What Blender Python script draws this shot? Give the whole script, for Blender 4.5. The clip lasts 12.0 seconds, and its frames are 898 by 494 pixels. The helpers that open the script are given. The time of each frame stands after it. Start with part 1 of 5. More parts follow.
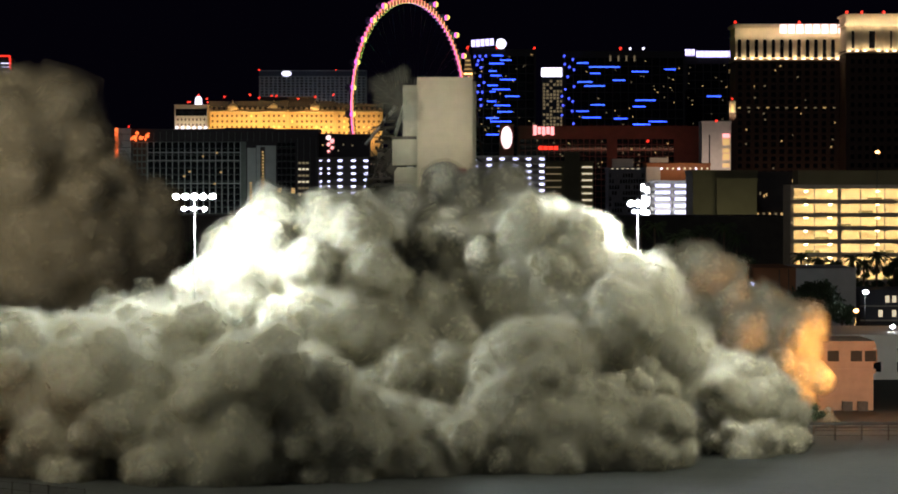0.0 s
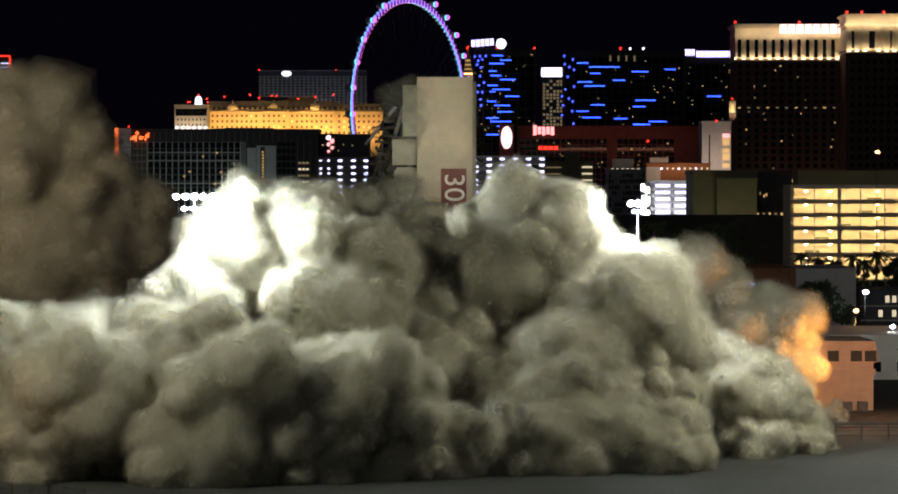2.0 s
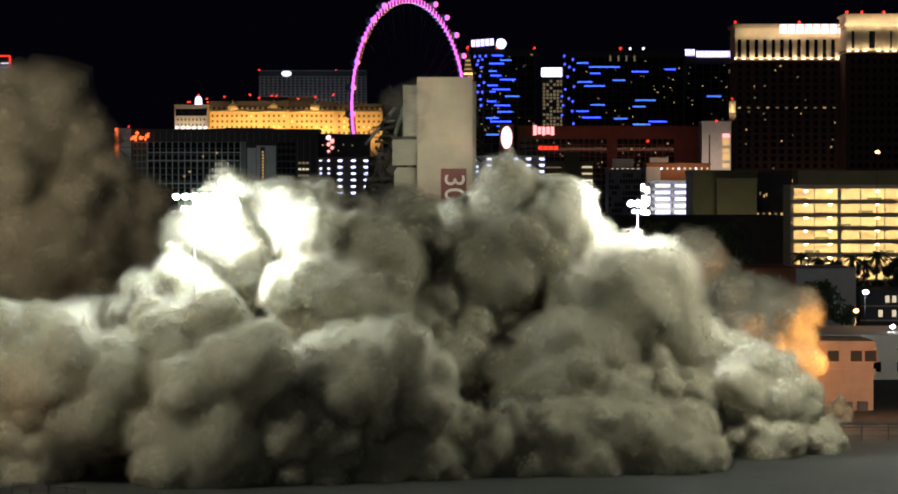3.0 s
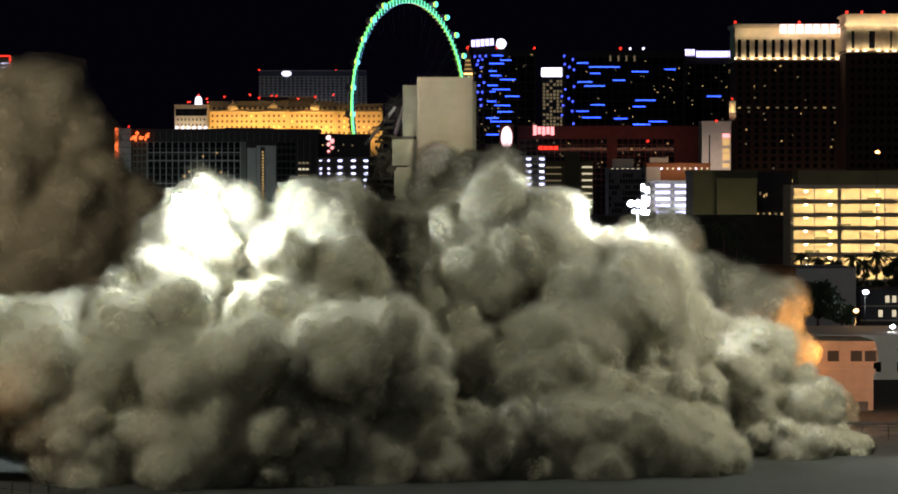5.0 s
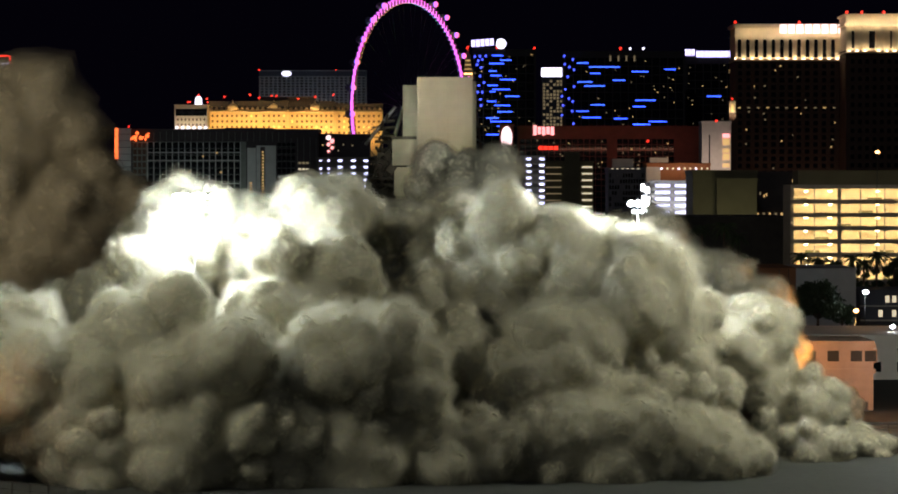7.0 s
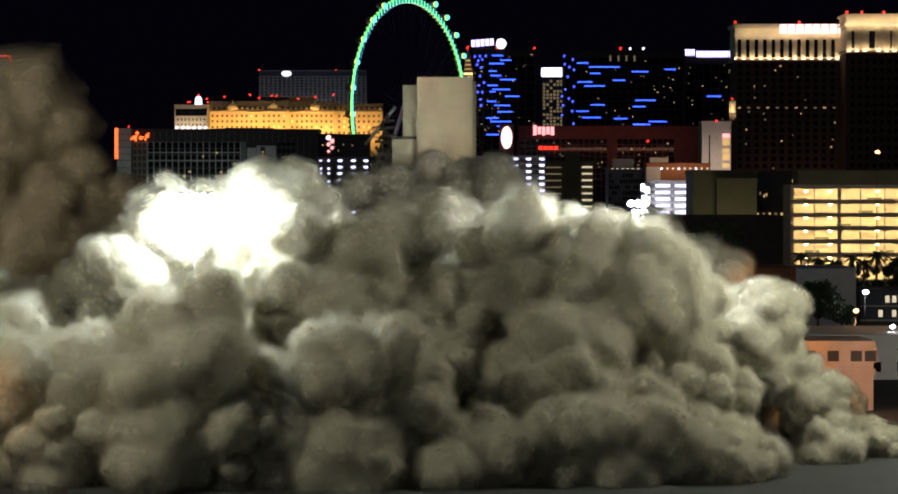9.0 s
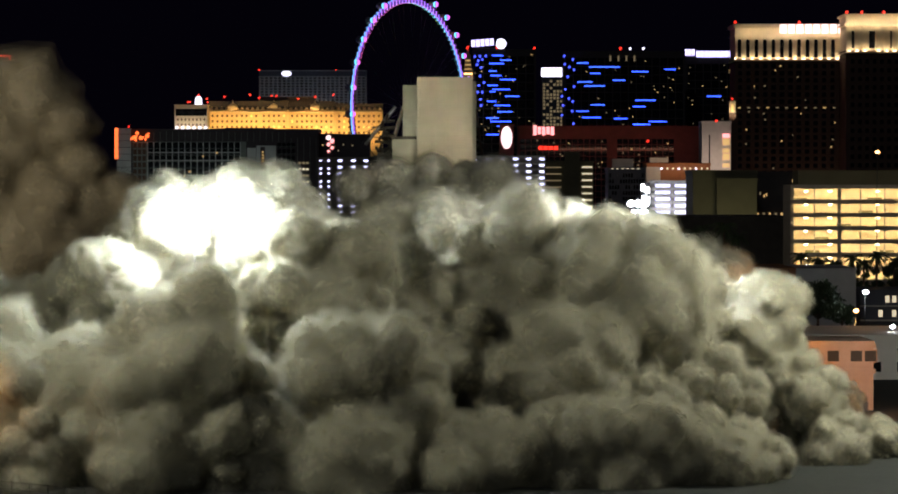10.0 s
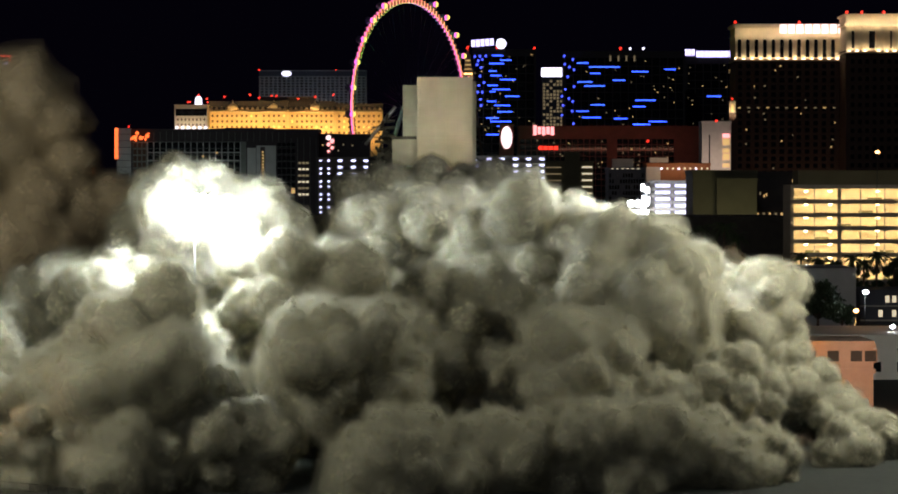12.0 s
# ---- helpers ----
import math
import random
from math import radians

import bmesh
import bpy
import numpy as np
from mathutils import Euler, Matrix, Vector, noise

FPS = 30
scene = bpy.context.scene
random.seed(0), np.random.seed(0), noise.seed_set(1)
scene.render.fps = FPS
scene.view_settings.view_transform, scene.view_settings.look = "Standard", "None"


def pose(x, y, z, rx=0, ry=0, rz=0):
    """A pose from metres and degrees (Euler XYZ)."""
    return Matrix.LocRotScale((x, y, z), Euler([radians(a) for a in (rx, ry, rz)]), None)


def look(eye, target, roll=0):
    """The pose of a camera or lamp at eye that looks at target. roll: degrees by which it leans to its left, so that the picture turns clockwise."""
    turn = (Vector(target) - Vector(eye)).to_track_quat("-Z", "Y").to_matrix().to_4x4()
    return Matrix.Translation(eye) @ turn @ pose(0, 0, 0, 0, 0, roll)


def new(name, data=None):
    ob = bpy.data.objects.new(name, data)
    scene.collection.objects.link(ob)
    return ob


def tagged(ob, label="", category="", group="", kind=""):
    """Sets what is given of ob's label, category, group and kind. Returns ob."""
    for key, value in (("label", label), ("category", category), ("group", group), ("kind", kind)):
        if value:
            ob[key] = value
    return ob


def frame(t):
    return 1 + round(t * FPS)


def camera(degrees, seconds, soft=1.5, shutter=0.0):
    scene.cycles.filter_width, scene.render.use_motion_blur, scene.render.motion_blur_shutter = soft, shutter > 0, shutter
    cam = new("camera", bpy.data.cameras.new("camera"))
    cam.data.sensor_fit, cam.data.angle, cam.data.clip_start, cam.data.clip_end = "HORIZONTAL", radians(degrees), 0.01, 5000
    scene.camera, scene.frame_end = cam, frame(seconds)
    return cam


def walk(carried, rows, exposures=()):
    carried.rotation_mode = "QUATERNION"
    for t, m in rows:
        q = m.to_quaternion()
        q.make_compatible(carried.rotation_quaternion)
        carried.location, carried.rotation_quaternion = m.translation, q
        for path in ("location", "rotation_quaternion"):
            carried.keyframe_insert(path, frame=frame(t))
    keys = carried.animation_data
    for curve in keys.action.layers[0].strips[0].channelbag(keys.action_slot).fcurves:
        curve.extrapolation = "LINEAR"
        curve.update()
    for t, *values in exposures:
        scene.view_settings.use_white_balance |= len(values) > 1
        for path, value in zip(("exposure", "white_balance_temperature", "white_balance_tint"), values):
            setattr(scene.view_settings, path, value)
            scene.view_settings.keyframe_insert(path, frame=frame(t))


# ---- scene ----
# The camera stands still, high up, with a long lens.
cam = camera(17.0, 12.0, soft=1.8)
VIEW = look((0, 0, 30), (0, 1000, 10.37))
walk(cam, [(0, VIEW), (12, VIEW)])

# ---- night sky, ambient fill and large lamps ----
world = bpy.data.worlds.new("night_sky")
scene.world = world
world.use_nodes = True
wn = world.node_tree.nodes
wn["Background"].inputs["Color"].default_value = (0.42, 0.30, 1.0, 1)
wn["Background"].inputs["Strength"].default_value = 0.0022
scene.view_settings.exposure = 0.0


def lamp(name, kind, m, watts, colour, size=1.0, size_y=0.0, spread=180):
    data = bpy.data.lights.new(name, kind)
    data.energy, data.color = watts, colour
    if kind == "AREA":
        data.size = size
        if size_y:
            data.shape, data.size_y = "RECTANGLE", size_y
        data.spread = radians(spread)
    elif kind == "POINT":
        data.shadow_soft_size = size
    elif kind == "SPOT":
        data.shadow_soft_size, data.spot_size, data.spot_blend = size, radians(spread), 0.35
    elif kind == "SUN":
        data.angle = radians(size)
    ob = new(name, data)
    ob.matrix_world = m
    return ob


# dim sun lamp added as overall fill, in place of the city's glow
lamp("ambient_fill_sun", "SUN", look((-300, -500, 600), (0, 800, 0)), 0.06, (0.85, 0.92, 1.0), 0.6)
# fill lamps added on the camera's side, out of view, to light the dust's front
lamp("dust_fill", "AREA", look((-95, 70, 44), (-20, 330, 8)), 7000, (0.98, 1.0, 0.85), 5)
lamp("dust_fill", "AREA", look((70, 40, 40), (-8, 330, 8)), 4000, (0.98, 1.0, 0.85), 5)
# unseen narrow beam, added only to brighten the tower's face
lamp("tower_fill", "AREA", look((-64, 273, 55.4), (0, 430, 40)), 700, (1.0, 0.97, 0.84), 3, spread=12)
# masts and lamps added beside the view to rake light over the dust
ADDED_MASTS = ((-64, 272), (61, 314))
lamp("dust_fill", "AREA", look((-64, 274, 54), (-8, 316, 4)), 23000, (0.99, 1.0, 0.82), 3)
lamp("dust_fill", "AREA", look((61, 316, 48), (40, 330, 3)), 33000, (0.99, 1.0, 0.84), 3)
# the two floodlight masts among the dust
MAST_Y = (329, 339)
MASTS = (-27.85, 21.30)
lamp("mast_flood", "POINT", pose(MASTS[0], MAST_Y[0] - 1.4, 28.81), 82000, (0.88, 0.97, 1.0), 1.2)
lamp("mast_flood", "POINT", pose(MASTS[1], MAST_Y[1] - 1.4, 28.37), 46000, (0.92, 0.97, 1.0), 1.2)
# sodium lamps: beside the low building and on the street beyond the west edge
lamp("unseen_warm_lamp", "SPOT", look((50.74, 376, 9), (41.12, 387, 9)), 13000, (1.0, 0.42, 0.10), 0.4, spread=95)
lamp("unseen_warm_lamp", "POINT", pose(-47.62, 296, 11.0), 520, (1.0, 0.42, 0.10), 0.4)
# warm spot added high outside the view, to brighten the far plume
lamp("unseen_warm_lamp", "SPOT", look((-118, 455, 60), (-74, 560, 46)), 200000, (1.0, 0.82, 0.58), 0.8, spread=44)
scene.cycles.transparent_max_bounces = 64

# ---- materials ----
MATS = {}


def mat(name, colour, rough=0.7, metal=0.0, grain=6.0, vary=0.25, bump=0.15, glow=None, strength=0.0, island=0.0):
    m = bpy.data.materials.new(name)
    m.use_nodes = True
    n, l = m.node_tree.nodes, m.node_tree.links
    b = n["Principled BSDF"]
    b.inputs["Roughness"].default_value, b.inputs["Metallic"].default_value = rough, metal
    tc = n.new("ShaderNodeTexCoord")
    fine, coarse = n.new("ShaderNodeTexNoise"), n.new("ShaderNodeTexNoise")
    fine.inputs["Scale"].default_value, coarse.inputs["Scale"].default_value = grain, grain / 9
    fine.inputs["Detail"].default_value = 5
    for t in (fine, coarse):
        l.new(tc.outputs["Object"], t.inputs["Vector"])
    add = n.new("ShaderNodeMath")
    add.operation = "ADD"
    l.new(fine.outputs["Fac"], add.inputs[0])
    l.new(coarse.outputs["Fac"], add.inputs[1])
    last = add
    if island:
        info = n.new("ShaderNodeObjectInfo")
        mul = n.new("ShaderNodeMath")
        mul.operation = "MULTIPLY_ADD"
        mul.inputs[1].default_value = island
        l.new(info.outputs["Random"], mul.inputs[0])
        l.new(add.outputs[0], mul.inputs[2])
        last = mul
    ramp = n.new("ShaderNodeMapRange")
    ramp.inputs["From Min"].default_value, ramp.inputs["From Max"].default_value = 0.6, 1.4 + island
    ramp.inputs["To Min"].default_value, ramp.inputs["To Max"].default_value = 1 - vary, 1 + vary
    l.new(last.outputs[0], ramp.inputs["Value"])
    mix = n.new("ShaderNodeVectorMath")
    mix.operation = "SCALE"
    mix.inputs[0].default_value = colour
    l.new(ramp.outputs[0], mix.inputs["Scale"])
    l.new(mix.outputs[0], b.inputs["Base Color"])
    if bump:
        bn = n.new("ShaderNodeBump")
        bn.inputs["Strength"].default_value = bump
        bn.inputs["Distance"].default_value = 0.1
        l.new(fine.outputs["Fac"], bn.inputs["Height"])
        l.new(bn.outputs[0], b.inputs["Normal"])
    if glow:
        b.inputs["Emission Color"].default_value = (*glow, 1)
        b.inputs["Emission Strength"].default_value = strength
    MATS[name] = m
    return m


def glow_mat(name, colour, strength):
    return mat(name, tuple(0.5 * c + 0.2 for c in colour), 0.4, 0, 3, 0.05, 0, colour, strength)


ASPHALT = mat("asphalt", (0.026, 0.029, 0.026), 0.97, 0, 0.9, 0.35, 0.3)
CONCRETE = mat("concrete", (0.42, 0.39, 0.33), 0.85, 0, 0.7, 0.2, 0.3)
TOWER_PAINT = mat("beige_tower_paint", (0.46, 0.38, 0.26), 0.8, 0, 0.5, 0.14, 0.2)
TOWER_GREY = mat("grey_tower_paint", (0.34, 0.31, 0.22), 0.8, 0, 0.5, 0.2, 0.2)
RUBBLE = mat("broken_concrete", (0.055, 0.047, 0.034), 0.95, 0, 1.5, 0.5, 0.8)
STEEL = mat("dark_steel", (0.10, 0.10, 0.10), 0.5, 0.8, 3, 0.3, 0.1)
GALV = mat("galvanised_steel", (0.45, 0.46, 0.46), 0.45, 0.6, 4, 0.2, 0.1)
SIGN_RED = mat("dark_red_sign", (0.16, 0.035, 0.02), 0.6, 0, 2, 0.2, 0.1)
SIGN_WHITE = mat("white_sign_paint", (0.75, 0.66, 0.55), 0.6, 0, 2, 0.1, 0.05)
DARK_GLASS = mat("dark_glass", (0.012, 0.013, 0.016), 0.12, 0, 0.2, 0.3, 0)
GRID_WALL = mat("grey_green_spandrel", (0.20, 0.22, 0.20), 0.6, 0, 0.2, 0.25, 0.05)
DARK_WALL = mat("dark_facade", (0.045, 0.035, 0.04), 0.6, 0, 0.15, 0.3, 0.1)
BROWN_WALL = mat("brown_facade", (0.10, 0.055, 0.04), 0.8, 0, 0.15, 0.25, 0.1)
CREAM = mat("cream_stone", (0.72, 0.60, 0.42), 0.8, 0, 0.2, 0.15, 0.1)
GOLD_STONE = mat("yellow_stucco", (0.66, 0.50, 0.28), 0.85, 0, 0.15, 0.15, 0.1)
SLATE = mat("slate_roof", (0.05, 0.05, 0.055), 0.6, 0, 0.3, 0.3, 0.1)
GREY_GRID = mat("pale_grey_mullion", (0.55, 0.56, 0.55), 0.6, 0, 0.2, 0.2, 0.05)
WHITE_WALL = mat("white_stucco", (0.72, 0.70, 0.66), 0.85, 0, 0.3, 0.15, 0.2)
PINK_WALL = mat("pink_stucco", (0.50, 0.35, 0.26), 0.9, 0, 0.8, 0.15, 0.3)
RED_WALL = mat("red_facade", (0.17, 0.05, 0.04), 0.7, 0, 0.2, 0.3, 0.1)
OLIVE_WALL = mat("olive_grey_facade", (0.16, 0.15, 0.09), 0.85, 0, 0.2, 0.2, 0.1)
BLUE_WALL = mat("blue_grey_facade", (0.10, 0.11, 0.15), 0.5, 0, 0.2, 0.25, 0.05)
ORANGE_WALL = mat("terracotta_stucco", (0.40, 0.17, 0.08), 0.9, 0, 0.5, 0.2, 0.2)
ROOFING = mat("dark_roofing", (0.05, 0.045, 0.04), 0.9, 0, 0.4, 0.35, 0.2)
BARK = mat("bark", (0.12, 0.085, 0.06), 0.95, 0, 6, 0.4, 0.6)
LEAF = mat("leaves", (0.045, 0.07, 0.03), 0.7, 0, 3, 0.45, 0, None, 0, 0.8)
WHITE_GLOW = glow_mat("white_lamp_glass", (0.92, 0.95, 1.0), 40)
COOL_GLOW = glow_mat("cool_white_tube", (0.62, 0.62, 1.0), 3.0)
BLUE_GLOW = glow_mat("blue_led", (0.03, 0.085, 1.0), 3.8)
BLUE_DIM = glow_mat("blue_led_dot", (0.06, 0.09, 1.0), 2.4)
VIOLET_SIGN = glow_mat("violet_white_sign_light", (0.56, 0.50, 1.0), 2.4)
SIGN_GLOW = glow_mat("white_sign_light", (0.80, 0.78, 1.0), 2.2)
PINK_GLOW = glow_mat("pink_sign_light", (1.0, 0.35, 0.36), 1.8)
ROSE_GLOW = glow_mat("rose_white_sign_light", (1.0, 0.70, 0.72), 1.6)
RED_GLOW = glow_mat("red_beacon", (1.0, 0.03, 0.015), 2.0)
NEON_ORANGE = glow_mat("orange_neon", (1.0, 0.15, 0.03), 2.0)
WARM_GLOW = glow_mat("warm_window_light", (1.0, 0.62, 0.22), 0.6)
DIM_WARM = glow_mat("dim_window_light", (1.0, 0.75, 0.40), 0.15)
AMBER_GLOW = glow_mat("amber_lamp_glass", (1.0, 0.48, 0.16), 6.0)
GARAGE_GLOW = glow_mat("garage_lamp", (1.0, 0.80, 0.50), 8.0)
PALE_WINDOW = glow_mat("pale_window_light", (1.0, 0.85, 0.58), 0.7)


def dust_material(name, alpha, scale):
    """Pale dust: scatters light from both sides; outer haze lets part of the light pass."""
    m = bpy.data.materials.new(name)
    m.use_nodes = True
    n, l = m.node_tree.nodes, m.node_tree.links
    n.remove(n["Principled BSDF"])
    out = n["Material Output"]
    tc = n.new("ShaderNodeTexCoord")
    no = n.new("ShaderNodeTexNoise")
    no.inputs["Scale"].default_value, no.inputs["Detail"].default_value = scale, 6
    l.new(tc.outputs["Object"], no.inputs["Vector"])
    cr = n.new("ShaderNodeValToRGB")
    cr.color_ramp.elements[0].position, cr.color_ramp.elements[1].position = 0.3, 0.7
    cr.color_ramp.elements[0].color = (0.47, 0.435, 0.315, 1)
    cr.color_ramp.elements[1].color = (0.62, 0.592, 0.48, 1)
    l.new(no.outputs["Fac"], cr.inputs["Fac"])
    di, tr, mx = n.new("ShaderNodeBsdfDiffuse"), n.new("ShaderNodeBsdfTranslucent"), n.new("ShaderNodeMixShader")
    mx.inputs[0].default_value = 0.26 if alpha >= 1 else 0.3
    l.new(cr.outputs[0], di.inputs["Color"])
    l.new(cr.outputs[0], tr.inputs["Color"])
    l.new(di.outputs[0], mx.inputs[1])
    l.new(tr.outputs[0], mx.inputs[2])
    bn = n.new("ShaderNodeBump")
    bn.inputs["Strength"].default_value, bn.inputs["Distance"].default_value = 0.12, 0.5
    fi = n.new("ShaderNodeTexNoise")
    fi.inputs["Scale"].default_value, fi.inputs["Detail"].default_value = scale * 2.2, 7
    l.new(tc.outputs["Object"], fi.inputs["Vector"])
    l.new(fi.outputs["Fac"], bn.inputs["Height"])
    l.new(bn.outputs[0], di.inputs["Normal"])
    if alpha >= 1:
        l.new(mx.outputs[0], out.inputs["Surface"])
    else:
        tp, m2 = n.new("ShaderNodeBsdfTransparent"), n.new("ShaderNodeMixShader")
        mr = n.new("ShaderNodeMapRange")
        mr.inputs["From Min"].default_value, mr.inputs["From Max"].default_value = 0.38, 0.62
        mr.inputs["To Min"].default_value, mr.inputs["To Max"].default_value = alpha * 0.75, alpha * 1.25
        l.new(no.outputs["Fac"], mr.inputs["Value"])
        l.new(mr.outputs[0], m2.inputs[0])
        l.new(tp.outputs[0], m2.inputs[1])
        l.new(mx.outputs[0], m2.inputs[2])
        l.new(m2.outputs[0], out.inputs["Surface"])
    return m


# from the dense core of a puff outwards, thinner and thinner
DUST_SHELLS = [dust_material("dust" if a == 1 else "dust_haze", a, 2.2 + 0.2 * i) for i, a in enumerate((1.0, 0.48, 0.43, 0.36, 0.28, 0.18, 0.09))]
DUST_THIN = dust_material("thin_smoke", 0.011, 1.6)


def hue_material():
    """A lamp drum with one colour after the other round its upright axis."""
    m = bpy.data.materials.new("colour_drum_glass")
    m.use_nodes = True
    n, l = m.node_tree.nodes, m.node_tree.links
    n.remove(n["Principled BSDF"])
    tc, sp, at = n.new("ShaderNodeTexCoord"), n.new("ShaderNodeSeparateXYZ"), n.new("ShaderNodeMath")
    l.new(tc.outputs["Object"], sp.inputs[0])
    at.operation = "ARCTAN2"
    l.new(sp.outputs["Y"], at.inputs[0])
    l.new(sp.outputs["X"], at.inputs[1])
    mr = n.new("ShaderNodeMapRange")
    mr.inputs["From Min"].default_value, mr.inputs["From Max"].default_value = -math.pi, math.pi
    l.new(at.outputs[0], mr.inputs["Value"])
    hs = n.new("ShaderNodeCombineColor")
    hs.mode = "HSV"
    hs.inputs[1].default_value, hs.inputs[2].default_value = 0.86, 1.0
    l.new(mr.outputs[0], hs.inputs[0])
    em = n.new("ShaderNodeEmission")
    em.inputs["Strength"].default_value = 2.0
    l.new(hs.outputs[0], em.inputs["Color"])
    l.new(em.outputs[0], n["Material Output"].inputs["Surface"])
    return m


HUE = hue_material()


# ---- builders ----
def thing(name, loc=(0, 0, 0), label="", category="", group="", kind="", turn=0):
    ob = new(name)
    ob.empty_display_size = 0.5
    ob.matrix_basis = pose(*loc, 0, 0, turn)
    return tagged(ob, label, category, group, kind)


def put(name, mesh, parent=None, loc=None, label="", turn=(0, 0, 0)):
    ob = new(name, mesh)
    if loc is not None or any(turn):
        ob.matrix_basis = pose(*(loc or (0, 0, 0)), *turn)
    ob.parent = parent
    if label:
        ob["label"] = label
    return ob


def boxes(name, specs, material):
    """A mesh of boxes, each x0, x1, y0, y1, z0, z1."""
    v, f = [], []
    for x0, x1, y0, y1, z0, z1 in specs:
        k = len(v)
        v += [(x0, y0, z0), (x1, y0, z0), (x1, y1, z0), (x0, y1, z0), (x0, y0, z1), (x1, y0, z1), (x1, y1, z1), (x0, y1, z1)]
        f += [tuple(k + i for i in q) for q in ((3, 2, 1, 0), (4, 5, 6, 7), (0, 1, 5, 4), (1, 2, 6, 5), (2, 3, 7, 6), (3, 0, 4, 7))]
    me = bpy.data.meshes.new(name)
    me.from_pydata(v, [], f)
    me.materials.append(material)
    return me


def part(name, bm, material, parent, label="", smooth=True):
    me = bpy.data.meshes.new(name)
    bm.to_mesh(me)
    bm.free()
    me.materials.append(material)
    if smooth:
        me.polygons.foreach_set("use_smooth", [True] * len(me.polygons))
    return put(name, me, parent, None, label)


def block(name, spec, material, parent, label=""):
    return put(name, boxes(name, [spec], material), parent, None, label)


def tube(bm, a, b, r0, r1=None, seg=8):
    a, b = Vector(a), Vector(b)
    r1 = r0 if r1 is None else r1
    m = Matrix.Translation((a + b) / 2) @ (b - a).to_track_quat("Z", "Y").to_matrix().to_4x4()
    bmesh.ops.create_cone(bm, cap_ends=True, segments=seg, radius1=r0, radius2=r1, depth=(b - a).length, matrix=m)


def ball(bm, c, r, sub=2, squash=(1, 1, 1)):
    bmesh.ops.create_icosphere(bm, subdivisions=sub, radius=r, matrix=Matrix.Translation(c) @ Matrix.Diagonal((*squash, 1)))


def panes(parent, x0, x1, z0, z1, y, nx, nz, dark, lit=None, share=0.0, gap=0.25, name="window_pane", seed=1, gap_z=None):
    """A grid of separate window panes on the face y, a few of them lit."""
    rnd = random.Random(seed)
    gz = gap if gap_z is None else gap_z
    w, h = (x1 - x0) / nx, (z1 - z0) / nz
    spec = [(-w * (1 - gap) / 2, w * (1 - gap) / 2, -0.15, 0.1, -h * (1 - gz) / 2, h * (1 - gz) / 2)]
    md = boxes(name, spec, dark)
    ml = boxes(name, spec, lit) if lit else md
    for i in range(nx):
        for k in range(nz):
            put(name, ml if rnd.random() < share else md, parent, (x0 + (i + 0.5) * w, y, z0 + (k + 0.5) * h))


# ---- ground ----
bm = bmesh.new()
bmesh.ops.create_grid(bm, x_segments=40, y_segments=60, size=1)
for v in bm.verts:
    v.co = Vector((v.co.x * 6000, 3300 + v.co.y * 3600, 0))
ground = part("ground", bm, ASPHALT, None, smooth=False)
tagged(ground, "dark asphalt car park and city ground at night", "ground", kind="structure")

# ---- far hotels and towers ----
def tower_block(name, label, x0, x1, y, depth, top, wall, category="hotel"):
    t = thing(name, ((x0 + x1) / 2, y, 0), label, category)
    w = (x1 - x0) / 2
    block("wall", (-w, w, 0, depth, 0, top), wall, t)
    block("roof", (-w - 0.3, w + 0.3, -0.3, depth + 0.3, top + 0.01, top + 1.2), wall, t)
    return t


def glow_bar(parent, name, x0, x1, z0, z1, material, y=-0.5, label=""):
    return block(name, (x0, x1, y, y + 0.35, z0, z1), material, parent, label)


def beacon(parent, x, y, z, r=1.2, material=RED_GLOW):
    bm = bmesh.new()
    ball(bm, (x, y, z), r, 1)
    return part("beacon", bm, material, parent, "red aircraft beacon")


def few_windows(parent, x0, x1, z0, z1, count, size, seed, materials=(DIM_WARM, DIM_WARM, WARM_GLOW)):
    """Single lit windows scattered over a dark front."""
    rw = random.Random(seed)
    me = [boxes("lit_window", [(-size / 2, size / 2, -0.5, -0.3, -size / 2, size / 2)], m) for m in materials]
    for i in range(count):
        put("lit_window", me[rw.randrange(len(me))], parent, (rw.uniform(x0, x1), 0, rw.uniform(z0, z1)))


# brown tower with a lit arcade along its top
VD = 2095
resort = tower_block("arcaded_resort_tower", "dark brown resort tower with a cream floodlit arcade on top", 199.28, 276.35, VD, 40, 118.66, BROWN_WALL)
hw = 77.07 / 2
block("crown_wall", (-hw, hw, 0.8, 38, 118.70, 141.82), CREAM, resort, "cream floodlit top storey")
block("cornice", (-hw - 1.5, hw + 0.5, -1.8, 39, 141.86, 144.21), CREAM, resort)
block("frieze", (-hw - 0.5, hw, -0.7, 38, 135.43, 136.63), CREAM, resort)
block("ledge", (-hw - 1, hw, -2.2, 38, 118.26, 119.26), CREAM, resort)
pitch = 77.07 / 13
for i in range(14):
    x = -hw + i * pitch
    block("pilaster", (x - 1.6 if i else x, x + 1.6 if i < 13 else x, -1.0, 0.79, 119.30, 135.43), CREAM, resort)
    bm = bmesh.new()
    ball(bm, (x, -1.6, 120.05), 0.45, 1)
    part("uplight", bm, GARAGE_GLOW, resort)
    block("lower_pilaster", (x - 1.2 if i else x, x + 1.2 if i < 13 else x, -0.8, -0.01, 20, 118.22), BROWN_WALL, resort)
